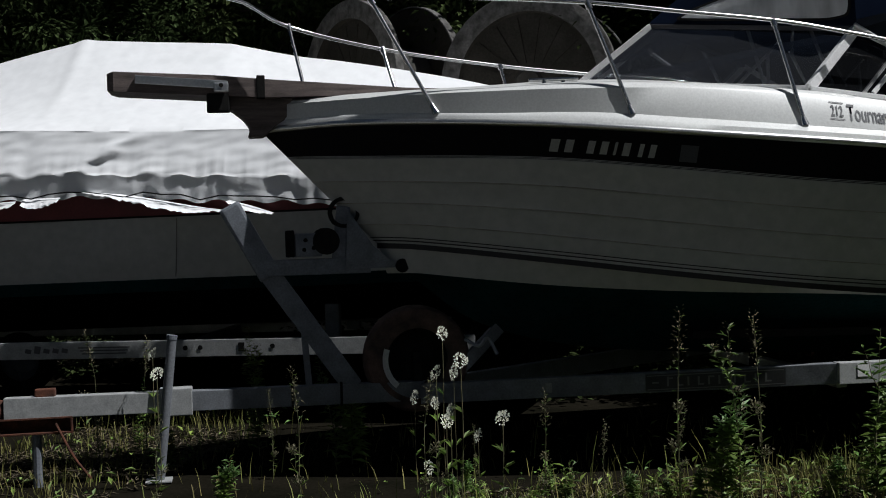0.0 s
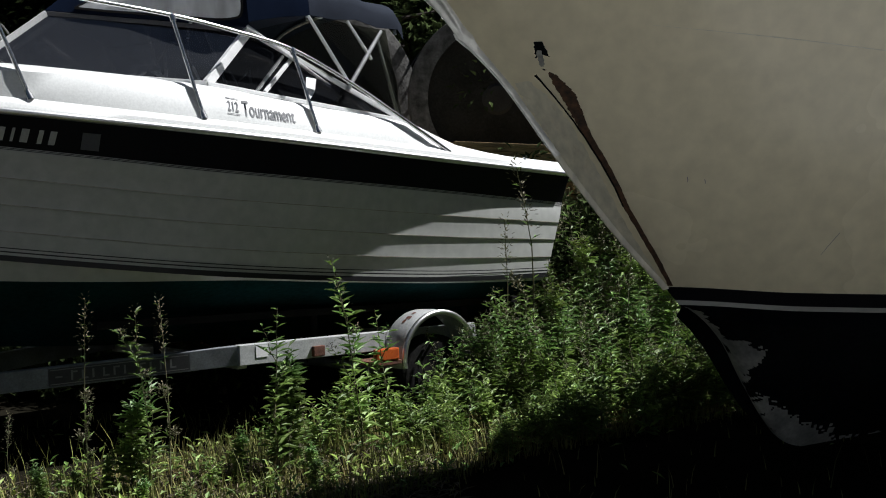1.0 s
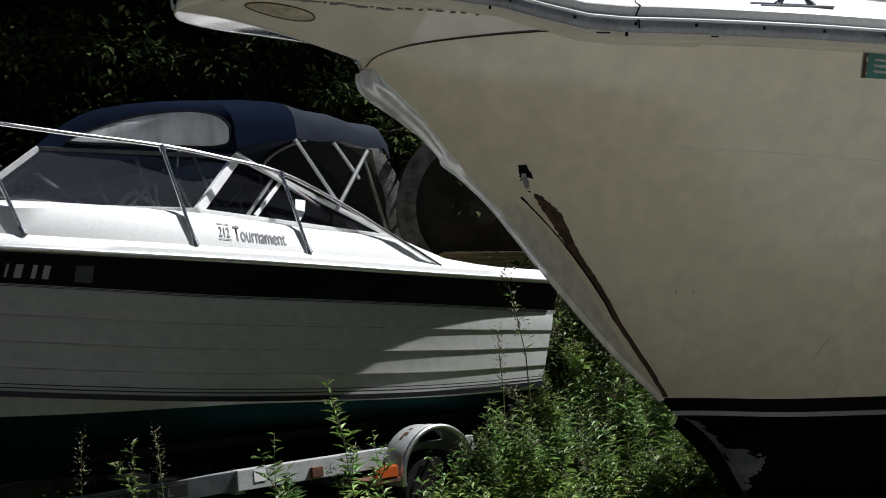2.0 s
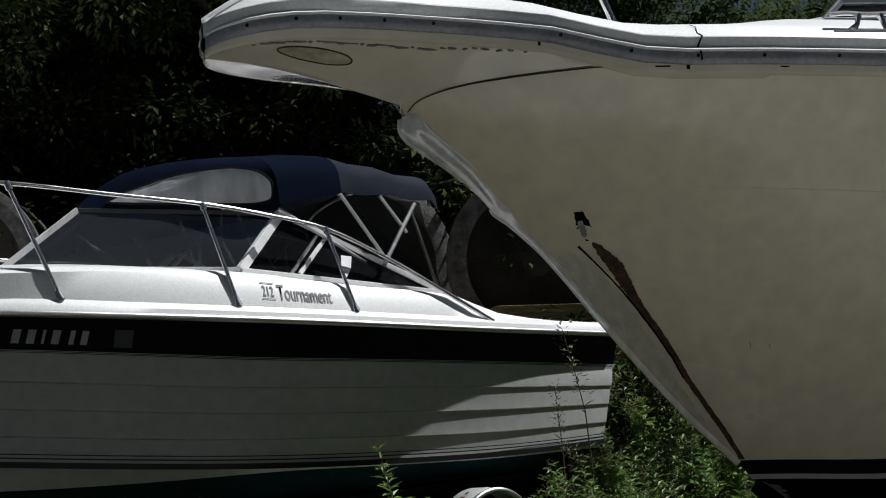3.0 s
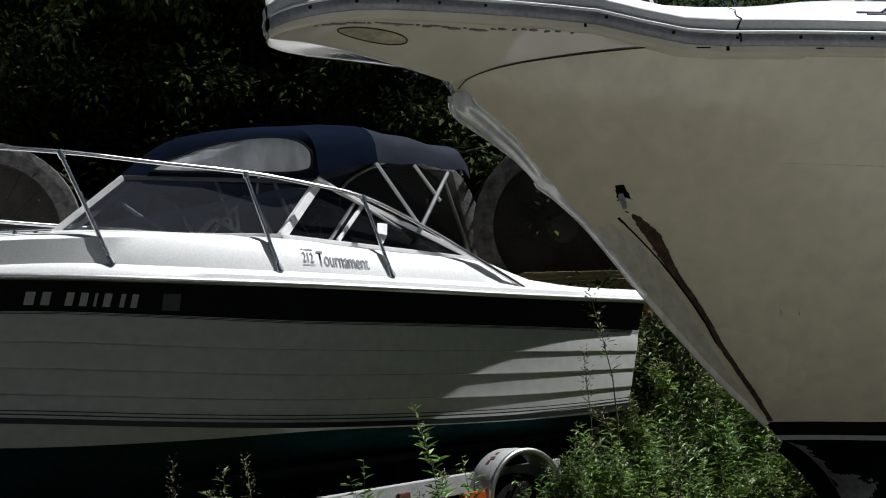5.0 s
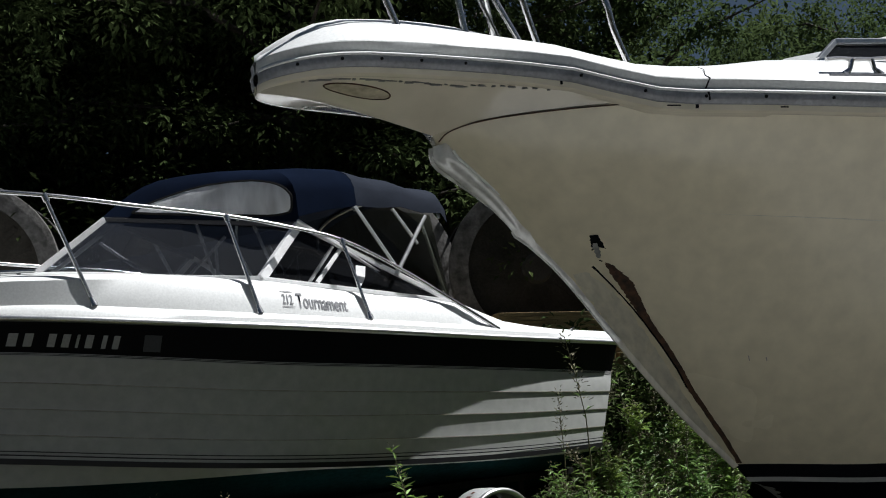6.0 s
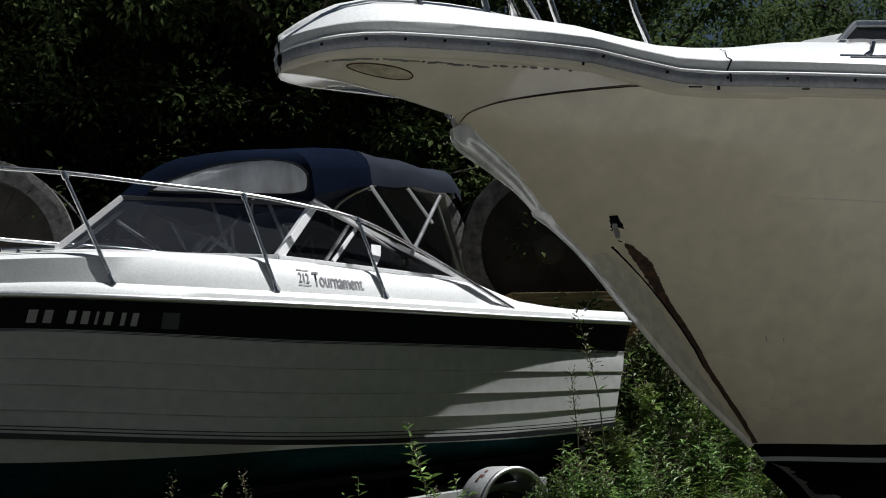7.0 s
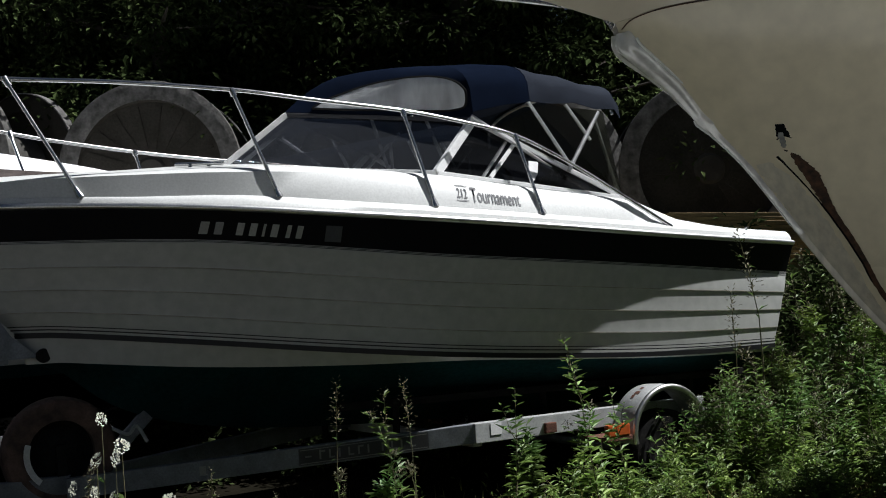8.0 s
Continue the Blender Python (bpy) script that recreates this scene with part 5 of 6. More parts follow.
def tarp_ridge(x):
    return curve_at([(-4.5, 2.5), (-2.6, 2.92), (-1.66, 3.13), (-1.27, 3.22), (-0.98, 3.28), (-0.88, 3.31), (-0.75, 3.295), (-0.2, 3.26), (0.45, 3.22), (0.56, 3.195), (1.05, 3.086), (1.42, 3.03), (2.03, 2.92), (2.6, 2.8), (3.8, 2.5)], x)


def tarp_fold(x):
    return curve_at([(-4.5, 2.3), (-1.3, 2.40), (0.0, 2.36), (1.1, 2.34), (2.2, 2.25), (3.8, 2.1)], x)


def tarp_hem(x):
    base = curve_at([(-4.5, 1.84), (-1.1, 1.83), (-0.4, 1.84), (0.3, 1.80), (0.7, 1.785), (1.4, 1.74), (1.62, 1.73), (3.8, 1.70)], x)
    return base + 0.012 * math.sin(x * 23) + 0.02 * noise.noise(Vector((x * 3, 0, 0)))


xs = [-4.5 + 0.09 * i for i in range(23)] + [-2.43 + 0.022 * i for i in range(210)] + [2.2 + 0.1 * i for i in range(17)]


def crinkle(x, k, a):
    return a * (0.9 * noise.noise(Vector((x * 2.0 + k * 0.22, k * 0.3, 1))) - 0.8 * abs(noise.noise(Vector((x * 5 - k * 0.5, k * 0.35, 5)))) + 0.3 * noise.noise(Vector((x * 16, k * 1.1, 9))))


def gather(x):
    """Pleats where the wrap is drawn in: sharp ridges of uneven spacing."""
    return (0.3 + 1.4 * abs(noise.noise(Vector((x * 2.7, 8, 2))))) * (1 - abs(math.sin(x * 12 + 9 * noise.noise(Vector((x * 1.7, 3, 3)))))) ** 2 + 0.5 * (1 - abs(math.sin(x * 31 + 6 * noise.noise(Vector((x * 2.3, 7, 1)))))) ** 2


rows_ = []
for k in range(59):
    row = []
    for x in xs:
        r, f, h = tarp_ridge(x), tarp_fold(x), tarp_hem(x)
        tuck = lerp(f, h, 0.63) + 0.010 * noise.noise(Vector((x * 4, 2, 6)))
        if k <= 14:
            g = k / 14
            y, z = 1.25 - 1.18 * g, lerp(r, f, g) - 0.09 * math.sin(g * math.pi) * (1 - 0.4 * math.cos(x * 2))
            y += crinkle(x, k * 0.7, 0.004)
            z += 0.006 * noise.noise(Vector((x * 3 + g * 5, g * 4, 2))) * math.sin(g * math.pi)
        elif k <= 44:
            g = (k - 14) / 30
            y, z = 0.07 - 0.14 * g ** 1.1, lerp(f, tuck, g)
            pull = 0.011 * g ** (2.2 + 1.5 * noise.noise(Vector((x * 2.5, 1, 1)))) * gather(x) + 0.004 * (1 - g) ** 6 * gather(x * 1.7 + 4) * max(0.0, noise.noise(Vector((x * 1.2, 5, 5))) + 0.2)
            fold_ = x + 0.50 * g + 0.04 * noise.noise(Vector((x * 3, g * 4, 2)))
            crease = 0.042 * math.exp(-(((fold_ + 0.02) / 0.075) ** 2)) * math.sin(min(1.0, g * 1.3) * math.pi * 0.8)
            y += pull - crease + 0.020 * g * noise.noise(Vector((x * 1.4 + 0.9 * g, g * 1.5, 4))) + 0.008 * noise.noise(Vector((x * 5 + 3 * g, g * 5, 8)))
        else:
            g = (k - 44) / 14
            y, z = -0.08 + 0.015 * math.sin(g * 1.6), lerp(tuck, h, g)
            y += 0.011 * (1 - g) ** 1.5 * gather(x) + 0.014 * noise.noise(Vector((x * 4, g * 2, 3))) + 0.006 * math.sin(x * 37 + 5 * noise.noise(Vector((x * 2, 0, 4)))) * g
        row.append((x, y, z))
    rows_.append(row)
back = [[(x, 2.5 - y, z) for x, y, z in row] for row in rows_[::-1]]
part("shrink_wrap", sheet(back[:-1] + rows_), TARP, covered, "loose white shrink wrap with crinkled hem", smooth=True)


def peel(tops, foots, seed):
    """A torn strip of wrap that hangs out below the hem, ragged along its foot."""
    x0, x1 = tops[0][0], tops[-1][0]
    rows = []
    for k in range(7):
        g, row = k / 6, []
        for i in range(71):
            x = lerp(x0, x1, i / 70)
            ragged = 0.022 * noise.noise(Vector((x * 11, seed, 0))) + 0.012 * noise.noise(Vector((x * 37, seed, 3)))
            z = lerp(curve_at(tops, x), curve_at(foots, x) + ragged * g, g)
            row.append((x + 0.01 * noise.noise(Vector((x * 9, g * 3, seed))), -0.075 - 0.085 * g + 0.022 * noise.noise(Vector((x * 5, g * 2.5, seed))) + 0.012 * noise.noise(Vector((x * 17, g * 4, seed + 2))), z))
        rows.append(row)
    return part("torn_flap", sheet(rows), TARP, covered, "torn flap of wrap hanging loose", smooth=True)


peel([(-0.42, 1.885), (-0.1, 1.855), (0.2, 1.80), (0.45, 1.75), (0.66, 1.715)], [(-0.42, 1.88), (-0.15, 1.82), (0.15, 1.745), (0.4, 1.70), (0.66, 1.70)], 1)
peel([(0.72, 1.79), (0.88, 1.745), (1.07, 1.68)], [(0.72, 1.77), (0.88, 1.70), (1.07, 1.665)], 4)
peel([(-2.4, 1.84), (-1.3, 1.82), (-0.98, 1.83)], [(-2.4, 1.74), (-1.4, 1.72), (-1.15, 1.745), (-0.98, 1.79)], 7)
peel([(-0.92, 1.845), (-0.62, 1.85)], [(-0.92, 1.79), (-0.78, 1.765), (-0.62, 1.81)], 9)
part("tie_cord", tube([(x, -0.105, tarp_hem(x) + 0.035 + 0.01 * math.sin(x * 9)) for x in [-2.5 + 0.15 * i for i in range(38)]], 0.006, 6), RUBBER, covered)


def cov_line(z0, z1, y):
    return [[(x, y0 + 0.02 * x * x * 0.2, zz + 0.012 * x) for x in [-4.4 + 0.4 * i for i in range(21)]] for y0, zz in ((y[0], z0), ((y[0] + y[1]) / 2, (z0 + z1) / 2), (y[1], z1))]


part("maroon_stripe", sheet(cov_line(1.95, 1.68, (-0.02, 0.0))), MAROON, covered, smooth=True)
part("stripe_moulding", sheet(cov_line(1.685, 1.67, (-0.015, -0.012))), RUBBER, covered)
part("hull_side", sheet(cov_line(1.675, 1.18, (0.0, 0.06))), GEL_OLD, covered, "off-white hull side", smooth=True)
part("hull_lower", sheet(cov_line(1.18, 1.08, (0.06, 0.10))), GREEN_BOTTOM, covered, "greenish bottom paint")
part("hull_bottom", sheet(cov_line(1.08, 0.72, (0.10, 1.2))), BLACK_BOTTOM, covered)
part("far_side", sheet([[(x, 2.45, z) for x in (-4.4, 3.6)] for z in (1.95, 0.9)] + [[(x, 1.2, 0.72) for x in (-4.4, 3.6)]]), GEL_OLD, covered)
for x in (-4.4, 3.6):
    part("hull_end", sheet([[(x, -0.02 + 0.004 * x * x, 1.95 + 0.012 * x), (x, 2.45, 1.95)], [(x, 0.08, 1.1), (x, 2.45, 1.1)], [(x, 1.1, 0.72), (x, 1.3, 0.72)]]), GEL_OLD, covered)
part("seam", tube([(0.28, -0.004, 1.66), (0.26, 0.03, 1.4), (0.24, 0.056, 1.2)], 0.004, 6), WORN, covered)
ctrailer = thing("boat_trailer", "pale grey trailer under the covered boat", "trailer", COVERED)
for y in (0.08, 2.2):
    part("side_rail", beam((-3.8, y, 0.645), (2.6, y, 0.615), 0.07, 0.135), GALV, ctrailer)
for x in (-3.0, 0.2, 2.5):
    part("cross_member", beam((x, 0.1, 0.60), (x, 2.2, 0.60), 0.07, 0.08), GALV, ctrailer)
for x, y in ((-2.4, 0.6), (-2.4, 1.8), (1.4, 0.6), (1.4, 1.8)):
    part("hull_support", boxed((0.12, 0.12, 0.32), pose(x, y, 0.76), 0.01), GALV_DARK, ctrailer)
for i in range(3):
    part("decal_bar", boxed((0.42 - 0.03 * i, 0.002, 0.010), pose(-0.36, 0.043, 0.650 - 0.024 * i), 0.0), DECAL_DARK, ctrailer)
for i in range(5):
    part("letter_bar", boxed((0.05, 0.002, 0.06 if i == 1 else 0.035), pose(-0.98 + 0.075 * i, 0.043, 0.63 + (0.01 if i == 1 else 0), 0, 12, 0), 0.0), DECAL_DARK, ctrailer)
for y in (0.0, 2.25):
    w_ = part("wheel", lathe([(0.0, -0.02), (0.12, -0.02), (0.18, 0.03), (0.19, 0.08)], pose(-2.0, y, 0.32, 0, 0, -90), 24), GALV_DARK, ctrailer, smooth=True)
    part("tyre", lathe([(0.19, -0.08), (0.29, -0.09), (0.32, -0.05), (0.32, 0.05), (0.29, 0.09), (0.19, 0.08)], pose(-2.0, y, 0.32, 0, 0, -90), 32), RUBBER, w_, smooth=True)
for x in (0.3, 0.42, 1.0):
    part("rail_hole", lathe([(0, 0), (0.02, 0.0)], pose(x, 0.042, 0.63, 0, 0, -90), 12), RUBBER, ctrailer)
part("trailer_strap", boxed((0.05, 0.002, 0.07), pose(0.75, 0.0425, 0.63), 0.0), RUBBER, ctrailer)
part("stand_leg", tube([(2.4, 0.1, 0.0), (2.4, 0.1, 0.58)], 0.03, 8), GALV_DARK, ctrailer)
part("stand_leg", tube([(2.4, 2.1, 0.0), (2.4, 2.1, 0.58)], 0.03, 8), GALV_DARK, ctrailer)

# ---------------------------------------------------------------- timber platform with cable reels
platform = thing("timber_platform", "low dark platform of stacked yellowed timbers", "platform", pose(0, 11.4, -0.06, 0, 3.38, 0))
for i in range(4):
    for y in (-0.75, 0.75):
        part("post", boxed((0.25, 0.25, 1.72), pose(-5.4 + 3.6 * i, y, 0.86), 0.01), REEL_DARK, platform)
for y in (-0.95, -0.6, 0.0, 0.6, 0.95):
    part("beam", beam((-6.0, y, 1.80), (6.6, y, 1.80), 0.2, 0.16, 0.01), TIMBER, platform)
for i in range(30):
    part("deck_board", boxed((0.38, 2.2, 0.06), pose(-5.8 + 0.425 * i, 0, 1.912 + 0.004 * (i % 3)), 0.006), TIMBER, platform)
reel = thing("cable_reel", "large weathered grey cable reel standing on the platform", "cable reel", None, "reels on the platform")


def flange(y0, y1, r):
    m_ = pose(0, 0, 0, 0, 0, -90)
    return lathe([(0.08, y0), (r * 0.80, y0), (r * 0.985, y0), (r, y0 + 0.01), (r, y1), (r * 0.985, y1), (r * 0.80, y1), (r * 0.79, y1 - 0.07), (0.08, y1 - 0.07)], m_, 56)


fr = part("front_flange", flange(0.36, 0.44, 0.90), REEL, reel, smooth=True)
part("back_flange", flange(-0.44, -0.36, 0.90), REEL, reel, smooth=True)
part("rim_band", lathe([(0.72, 0.442), (0.90, 0.447), (0.912, 0.44), (0.912, 0.35), (0.90, 0.345)], pose(0, 0, 0, 0, 0, -90), 64), REEL_RIM, reel, "scuffed pale outer ring", smooth=True)
part("rim_band", lathe([(0.90, -0.345), (0.912, -0.35), (0.912, -0.44), (0.90, -0.447)], pose(0, 0, 0, 0, 0, -90), 64), REEL_RIM, reel, "scuffed pale outer ring", smooth=True)
part("drum", lathe([(0.45, -0.37), (0.45, 0.37)], pose(0, 0, 0, 0, 0, -90), 32), REEL_DARK, reel, smooth=True)
for i in range(18):
    a = 2 * math.pi * i / 18
    part("spoke_board", boxed((0.46, 0.012, 0.05), pose(0, -0.377, 0) @ Matrix.Rotation(a, 4, "Y") @ Matrix.Translation((0.44, 0, 0)), 0.0), REEL, fr)
part("hub", lathe([(0.0, 0.40), (0.13, 0.40), (0.16, 0.37)], pose(0, 0, 0, 0, 0, -90), 24), REEL_DARK, fr, smooth=True)
PLACES = [(-3.95, 11.5, 3.035, -35), (-2.21, 11.45, 2.93, -3), (-0.12, 11.6, 2.808, 5), (1.60, 11.6, 2.706, 8), (3.38, 11.4, 2.602, -4)]
reel.matrix_basis = pose(*PLACES[0][:3], 0, 0, PLACES[0][3])
for x, y, z, a in PLACES[1:]:
    copy_thing(reel, pose(x, y, z, 0, 0, a))

stack = thing("timber_stack", "stack of yellowed timber planks on the platform edge", "timber", pose(3.45, 10.55, 1.698, 0, 3.38, 0))
for i in range(10):
    for y in (-0.07, 0.07):
        part("plank", boxed((1.55 - 0.05 * ((i * 3) % 5), 0.125, 0.038), pose(0.06 * math.sin(i * 2.1), y, 0.02 + 0.0405 * i, 0, 0, 1.6 * math.sin(i * 1.7 + y * 9)), 0.004), TIMBER, stack)
part("off_cut", boxed((0.16, 0.12, 0.06), pose(0.5, 0.0, 0.437, 0, 0, 20), 0.004), TIMBER, stack)

# ---------------------------------------------------------------- plants
rnd = random.Random(7)


def leaf(verts, faces, p, d, up, l, w, fold=0.25):
    """A pointed leaf of two folded halves from p along d."""
    d = d.normalized()
    side = d.cross(up)
    if side.length < 1e-3:
        side = d.cross(Vector((1, 0, 0)))
    side.normalize()
    nrm = side.cross(d)
    k = len(verts)
    mid = p + d * l * 0.45
    verts += [tuple(p), tuple(mid + side * w / 2 + nrm * w * fold), tuple(p + d * l - nrm * l * 0.12), tuple(mid - side * w / 2 + nrm * w * fold)]
    faces += [(k, k + 1, k + 2), (k, k + 2, k + 3)]


def weed(name, label, seed, height, leaves, leaf_l, leaf_w, spread, plume=0.0, branches=4, reach=(0.25, 0.42)):
    r = random.Random(seed)
    ob = thing(name, label, "weed", None, "tall weeds")
    bm = bmesh.new()
    verts, faces, seeds_v, seeds_f = [], [], [], []
    lean = Vector((r.uniform(-0.12, 0.12), r.uniform(-0.12, 0.12), 0))

    def stalk(p0, d, h, rad, n, first):
        pts = []
        for i in range(7):
            f = i / 6
            pts.append(p0 + d * h * f + lean * h * f * f + Vector((0.01 * math.sin(f * 9 + seed), 0.01 * math.cos(f * 7 + seed), 0)))
        tube(pts, rad, 5, bm, taper=[1 - 0.8 * i / 6 for i in range(7)])
        for i in range(n):
            f = lerp(first, 1.0, (i + r.random() * 0.6) / n)
            k = min(5, int(f * 6))
            p = pts[k].lerp(pts[k + 1], f * 6 - k) if f < 1 else pts[-1]
            a = i * 2.4 + r.uniform(-0.5, 0.5)
            el = r.uniform(-0.15, 0.75)
            dd = Vector((math.cos(a) * math.cos(el), math.sin(a) * math.cos(el), math.sin(el)))
            size = (1.15 - 0.65 * f) * r.uniform(0.75, 1.2)
            leaf(verts, faces, p, dd, Vector((0, 0, 1)), leaf_l * size, leaf_w * size)
            if r.random() < 0.5:
                leaf(verts, faces, p + dd * leaf_l * size * 0.35, (dd + Vector((r.uniform(-1, 1), r.uniform(-1, 1), 0.2))), Vector((0, 0, 1)), leaf_l * size * 0.55, leaf_w * size * 0.8)
        if plume:
            for i in range(int(60 * plume)):
                f = r.uniform(0.72, 1.0)
                k = min(5, int(f * 6))
                p = pts[k].lerp(pts[k + 1], f * 6 - k)
                a, el = r.uniform(0, 6.3), r.uniform(0.1, 1.2)
                dd = Vector((math.cos(a) * math.cos(el), math.sin(a) * math.cos(el), math.sin(el)))
                leaf(seeds_v, seeds_f, p + dd * r.uniform(0, 0.05), dd, Vector((0, 0, 1)), 0.022, 0.009)
        return pts

    main = stalk(Vector((0, 0, 0)), Vector((0, 0, 1)), height, 0.006, leaves, 0.06)
    for i in range(branches):
        a = i * 2.2 + seed
        k = 1 + i % 4 if reach[1] < 0.5 else i % 3
        stalk(main[k], Vector((0.45 * math.cos(a), 0.45 * math.sin(a), 0.9)).normalized() * spread + Vector((0, 0, 1 - spread)) * 0.3, height * r.uniform(*reach), 0.0035, max(4, leaves // 3), 0.15)
    tagged(part("stem", bm, STEM, ob), kind="stuff")
    raw("foliage", verts, faces, WEED, ob, kind="stuff")
    if seeds_v:
        raw("seed_head", seeds_v, seeds_f, WEED_DRY, ob, kind="stuff")
    return ob


def lace(seed, height, heads):
    """A wild carrot plant with flat white flower heads."""
    r = random.Random(seed)
    ob = thing("wild_carrot", "wild carrot plant with flat white flower heads", "flower", None, "wild carrots")
    bm = bmesh.new()
    pts = [Vector((0.015 * math.sin(i + seed) * (1 - i / 6), 0.015 * math.cos(i * 1.3 + seed) * (1 - i / 6), height * i / 6)) for i in range(7)]
    tube(pts, 0.004, 5, bm)
    ends = [(pts[-1], 0.043)]
    for k in range(heads - 1):
        a, j = k * 2.3 + seed, 3 + k % 3
        e = pts[j] + Vector((0.13 * math.cos(a), 0.13 * math.sin(a), 0.16 + 0.05 * r.random()))
        tube([pts[j], pts[j].lerp(e, 0.5) + Vector((0, 0, -0.01)), e], 0.0025, 5, bm)
        ends.append((e, r.uniform(0.028, 0.045)))
    part("stem", bm, STEM, ob)
    tip = Matrix.Rotation(radians(48), 3, "X")
    for e, rad in ends:
        v, f = [], []
        for i in range(70):
            a, q = r.uniform(0, 6.3), math.sqrt(r.random()) * rad
            c = e + tip @ Vector((q * math.cos(a), q * math.sin(a), 0.006 * math.cos(q / rad * 2) + 0.006 + r.uniform(-0.004, 0.004)))
            leaf(v, f, c, tip @ Vector((math.cos(a), math.sin(a), 0.3)), tip @ Vector((0, 0, 1)), 0.013, 0.011, 0.1)
        raw("flower_head", v, f, PETAL, ob, kind="stuff")
    v, f = [], []
    for i in range(16):
        k = i % 5
        a = i * 2.4
        leaf(v, f, pts[k], Vector((math.cos(a), math.sin(a), 0.6)), Vector((0, 0, 1)), 0.09, 0.02)
    raw("foliage", v, f, WEED, ob, kind="stuff")
    return ob


kinds = [
    weed("tall_weed", "tall leafy green weed growing in the yard", 1, 1.25, 40, 0.13, 0.034, 0.5, 0.6, 5),
    weed("tall_weed", "tall leafy green weed growing in the yard", 2, 1.0, 36, 0.12, 0.034, 0.6, 0.0, 5),
    weed("tall_weed", "tall leafy green weed growing in the yard", 3, 1.45, 84, 0.12, 0.032, 0.4, 0.9, 8),
    weed("tall_weed", "broad-leaved green weed growing in the yard", 4, 0.8, 60, 0.15, 0.05, 0.7, 0.0, 8),
    weed("tall_weed", "slender seeding weed with few leaves", 5, 1.1, 18, 0.07, 0.014, 0.3, 1.5, 2),
    weed("tall_weed", "bushy yellow-green weed in a dense thicket", 6, 0.5, 26, 0.15, 0.044, 0.8, 0.0, 10, (0.6, 1.2)),
    weed("tall_weed", "bushy yellow-green weed in a dense thicket", 7, 0.75, 32, 0.15, 0.042, 0.7, 0.3, 11, (0.5, 1.1)),
    weed("tall_weed", "bushy yellow-green weed in a dense thicket", 8, 1.0, 38, 0.15, 0.038, 0.6, 0.5, 11, (0.4, 0.95)),
    weed("tall_weed", "bushy weed with long narrow leaves in a thicket", 9, 0.6, 34, 0.17, 0.016, 0.6, 0.0, 11, (0.5, 1.1)),
]
LONE = [  # x, y, kind, scale: plants standing apart
    (0.05, 5.95, 0, 0.8), (0.16, 6.05, 4, 0.92), (-0.28, 6.1, 4, 0.95), (0.72, 6.05, 1, 0.95), (0.80, 6.2, 3, 0.9), (-0.05, 6.0, 3, 0.7), (1.25, 6.5, 0, 0.95), (1.4, 6.3, 1, 0.9),
    (-3.2, 6.9, 2, 0.62), (-2.55, 6.7, 1, 0.72), (-2.45, 6.75, 3, 0.8), (-3.9, 6.6, 4, 0.75), (-4.2, 6.5, 4, 0.8), (-3.55, 6.3, 3, 0.45), (-4.05, 6.75, 1, 0.5), (-2.75, 6.2, 4, 0.5), (-0.9, 5.6, 4, 0.62), (-1.5, 5.4, 4, 0.68), (-2.1, 5.2, 4, 0.75), (-2.45, 5.0, 3, 0.5), (-2.9, 5.1, 4, 0.5), (-0.55, 5.3, 4, 0.5), (1.22, 7.15, 1, 0.72), (1.3, 7.05, 5, 0.9), (1.1, 6.9, 5, 0.7), (1.0, 6.6, 5, 0.6), (0.85, 6.3, 5, 0.5), (3.42, 8.6, 2, 1.0), (3.5, 8.9, 0, 1.2), (3.62, 8.7, 1, 1.2), (3.3, 8.5, 1, 1.0), (2.74, 7.79, 4, 1.62), (2.48, 7.65, 4, 1.25), (2.75, 7.3, 2, 0.75),
]
used = set()


def plant(k, x, y, scale, turn):
    m = pose(x, y, rise(x, y) - 0.01, 0, 0, turn) @ Matrix.Scale(scale, 4)
    if k not in used:
        used.add(k)
        kinds[k].matrix_basis = m
        return
    ob = copy_thing(kinds[k], m)
    ob.scale = (scale,) * 3


for x, y, k, sc in LONE:
    plant(k, x, y, sc, rnd.uniform(0, 360))
# along the trailer's wheel and the stern
for s_, p_, h in ((4.3, 1.5, 0.34), (4.45, 1.62, 0.36), (4.56, 1.5, 0.5), (4.66, 1.42, 0.6), (4.76, 1.42, 0.72), (4.84, 1.36, 0.76), (4.92, 1.44, 0.78), (5.0, 1.36, 0.78), (5.08, 1.42, 0.8), (5.2, 1.34, 0.8), (5.3, 1.36, 0.72), (5.45, 1.4, 0.72), (5.62, 1.36, 0.8), (5.8, 1.36, 0.9), (5.95, 1.32, 0.95), (6.12, 1.3, 1.0), (6.3, 1.2, 1.1), (6.4, 0.9, 1.15), (6.45, 0.6, 1.2), (6.5, 0.2, 1.3)):
    k = 5 if h < 0.6 else 6 if h < 0.85 else 7
    plant(k, -2.86 + s_ * 0.883 + p_ * 0.469, 6.4 + s_ * 0.469 - p_ * 0.883, h / {5: 0.62, 6: 1.0, 7: 1.2}[k], rnd.uniform(0, 360))
for s_, p_, h in ((5.02, 1.52, 0.8), (5.12, 1.5, 0.9), (5.22, 1.46, 0.95), (4.94, 1.58, 0.7), (5.32, 1.5, 0.95), (5.08, 1.46, 0.95), (5.18, 1.42, 1.0), (5.28, 1.4, 1.0), (5.0, 1.44, 0.85)):
    plant(7, -2.86 + s_ * 0.883 + p_ * 0.469, 6.4 + s_ * 0.469 - p_ * 0.883, h / 1.15, rnd.uniform(0, 360))
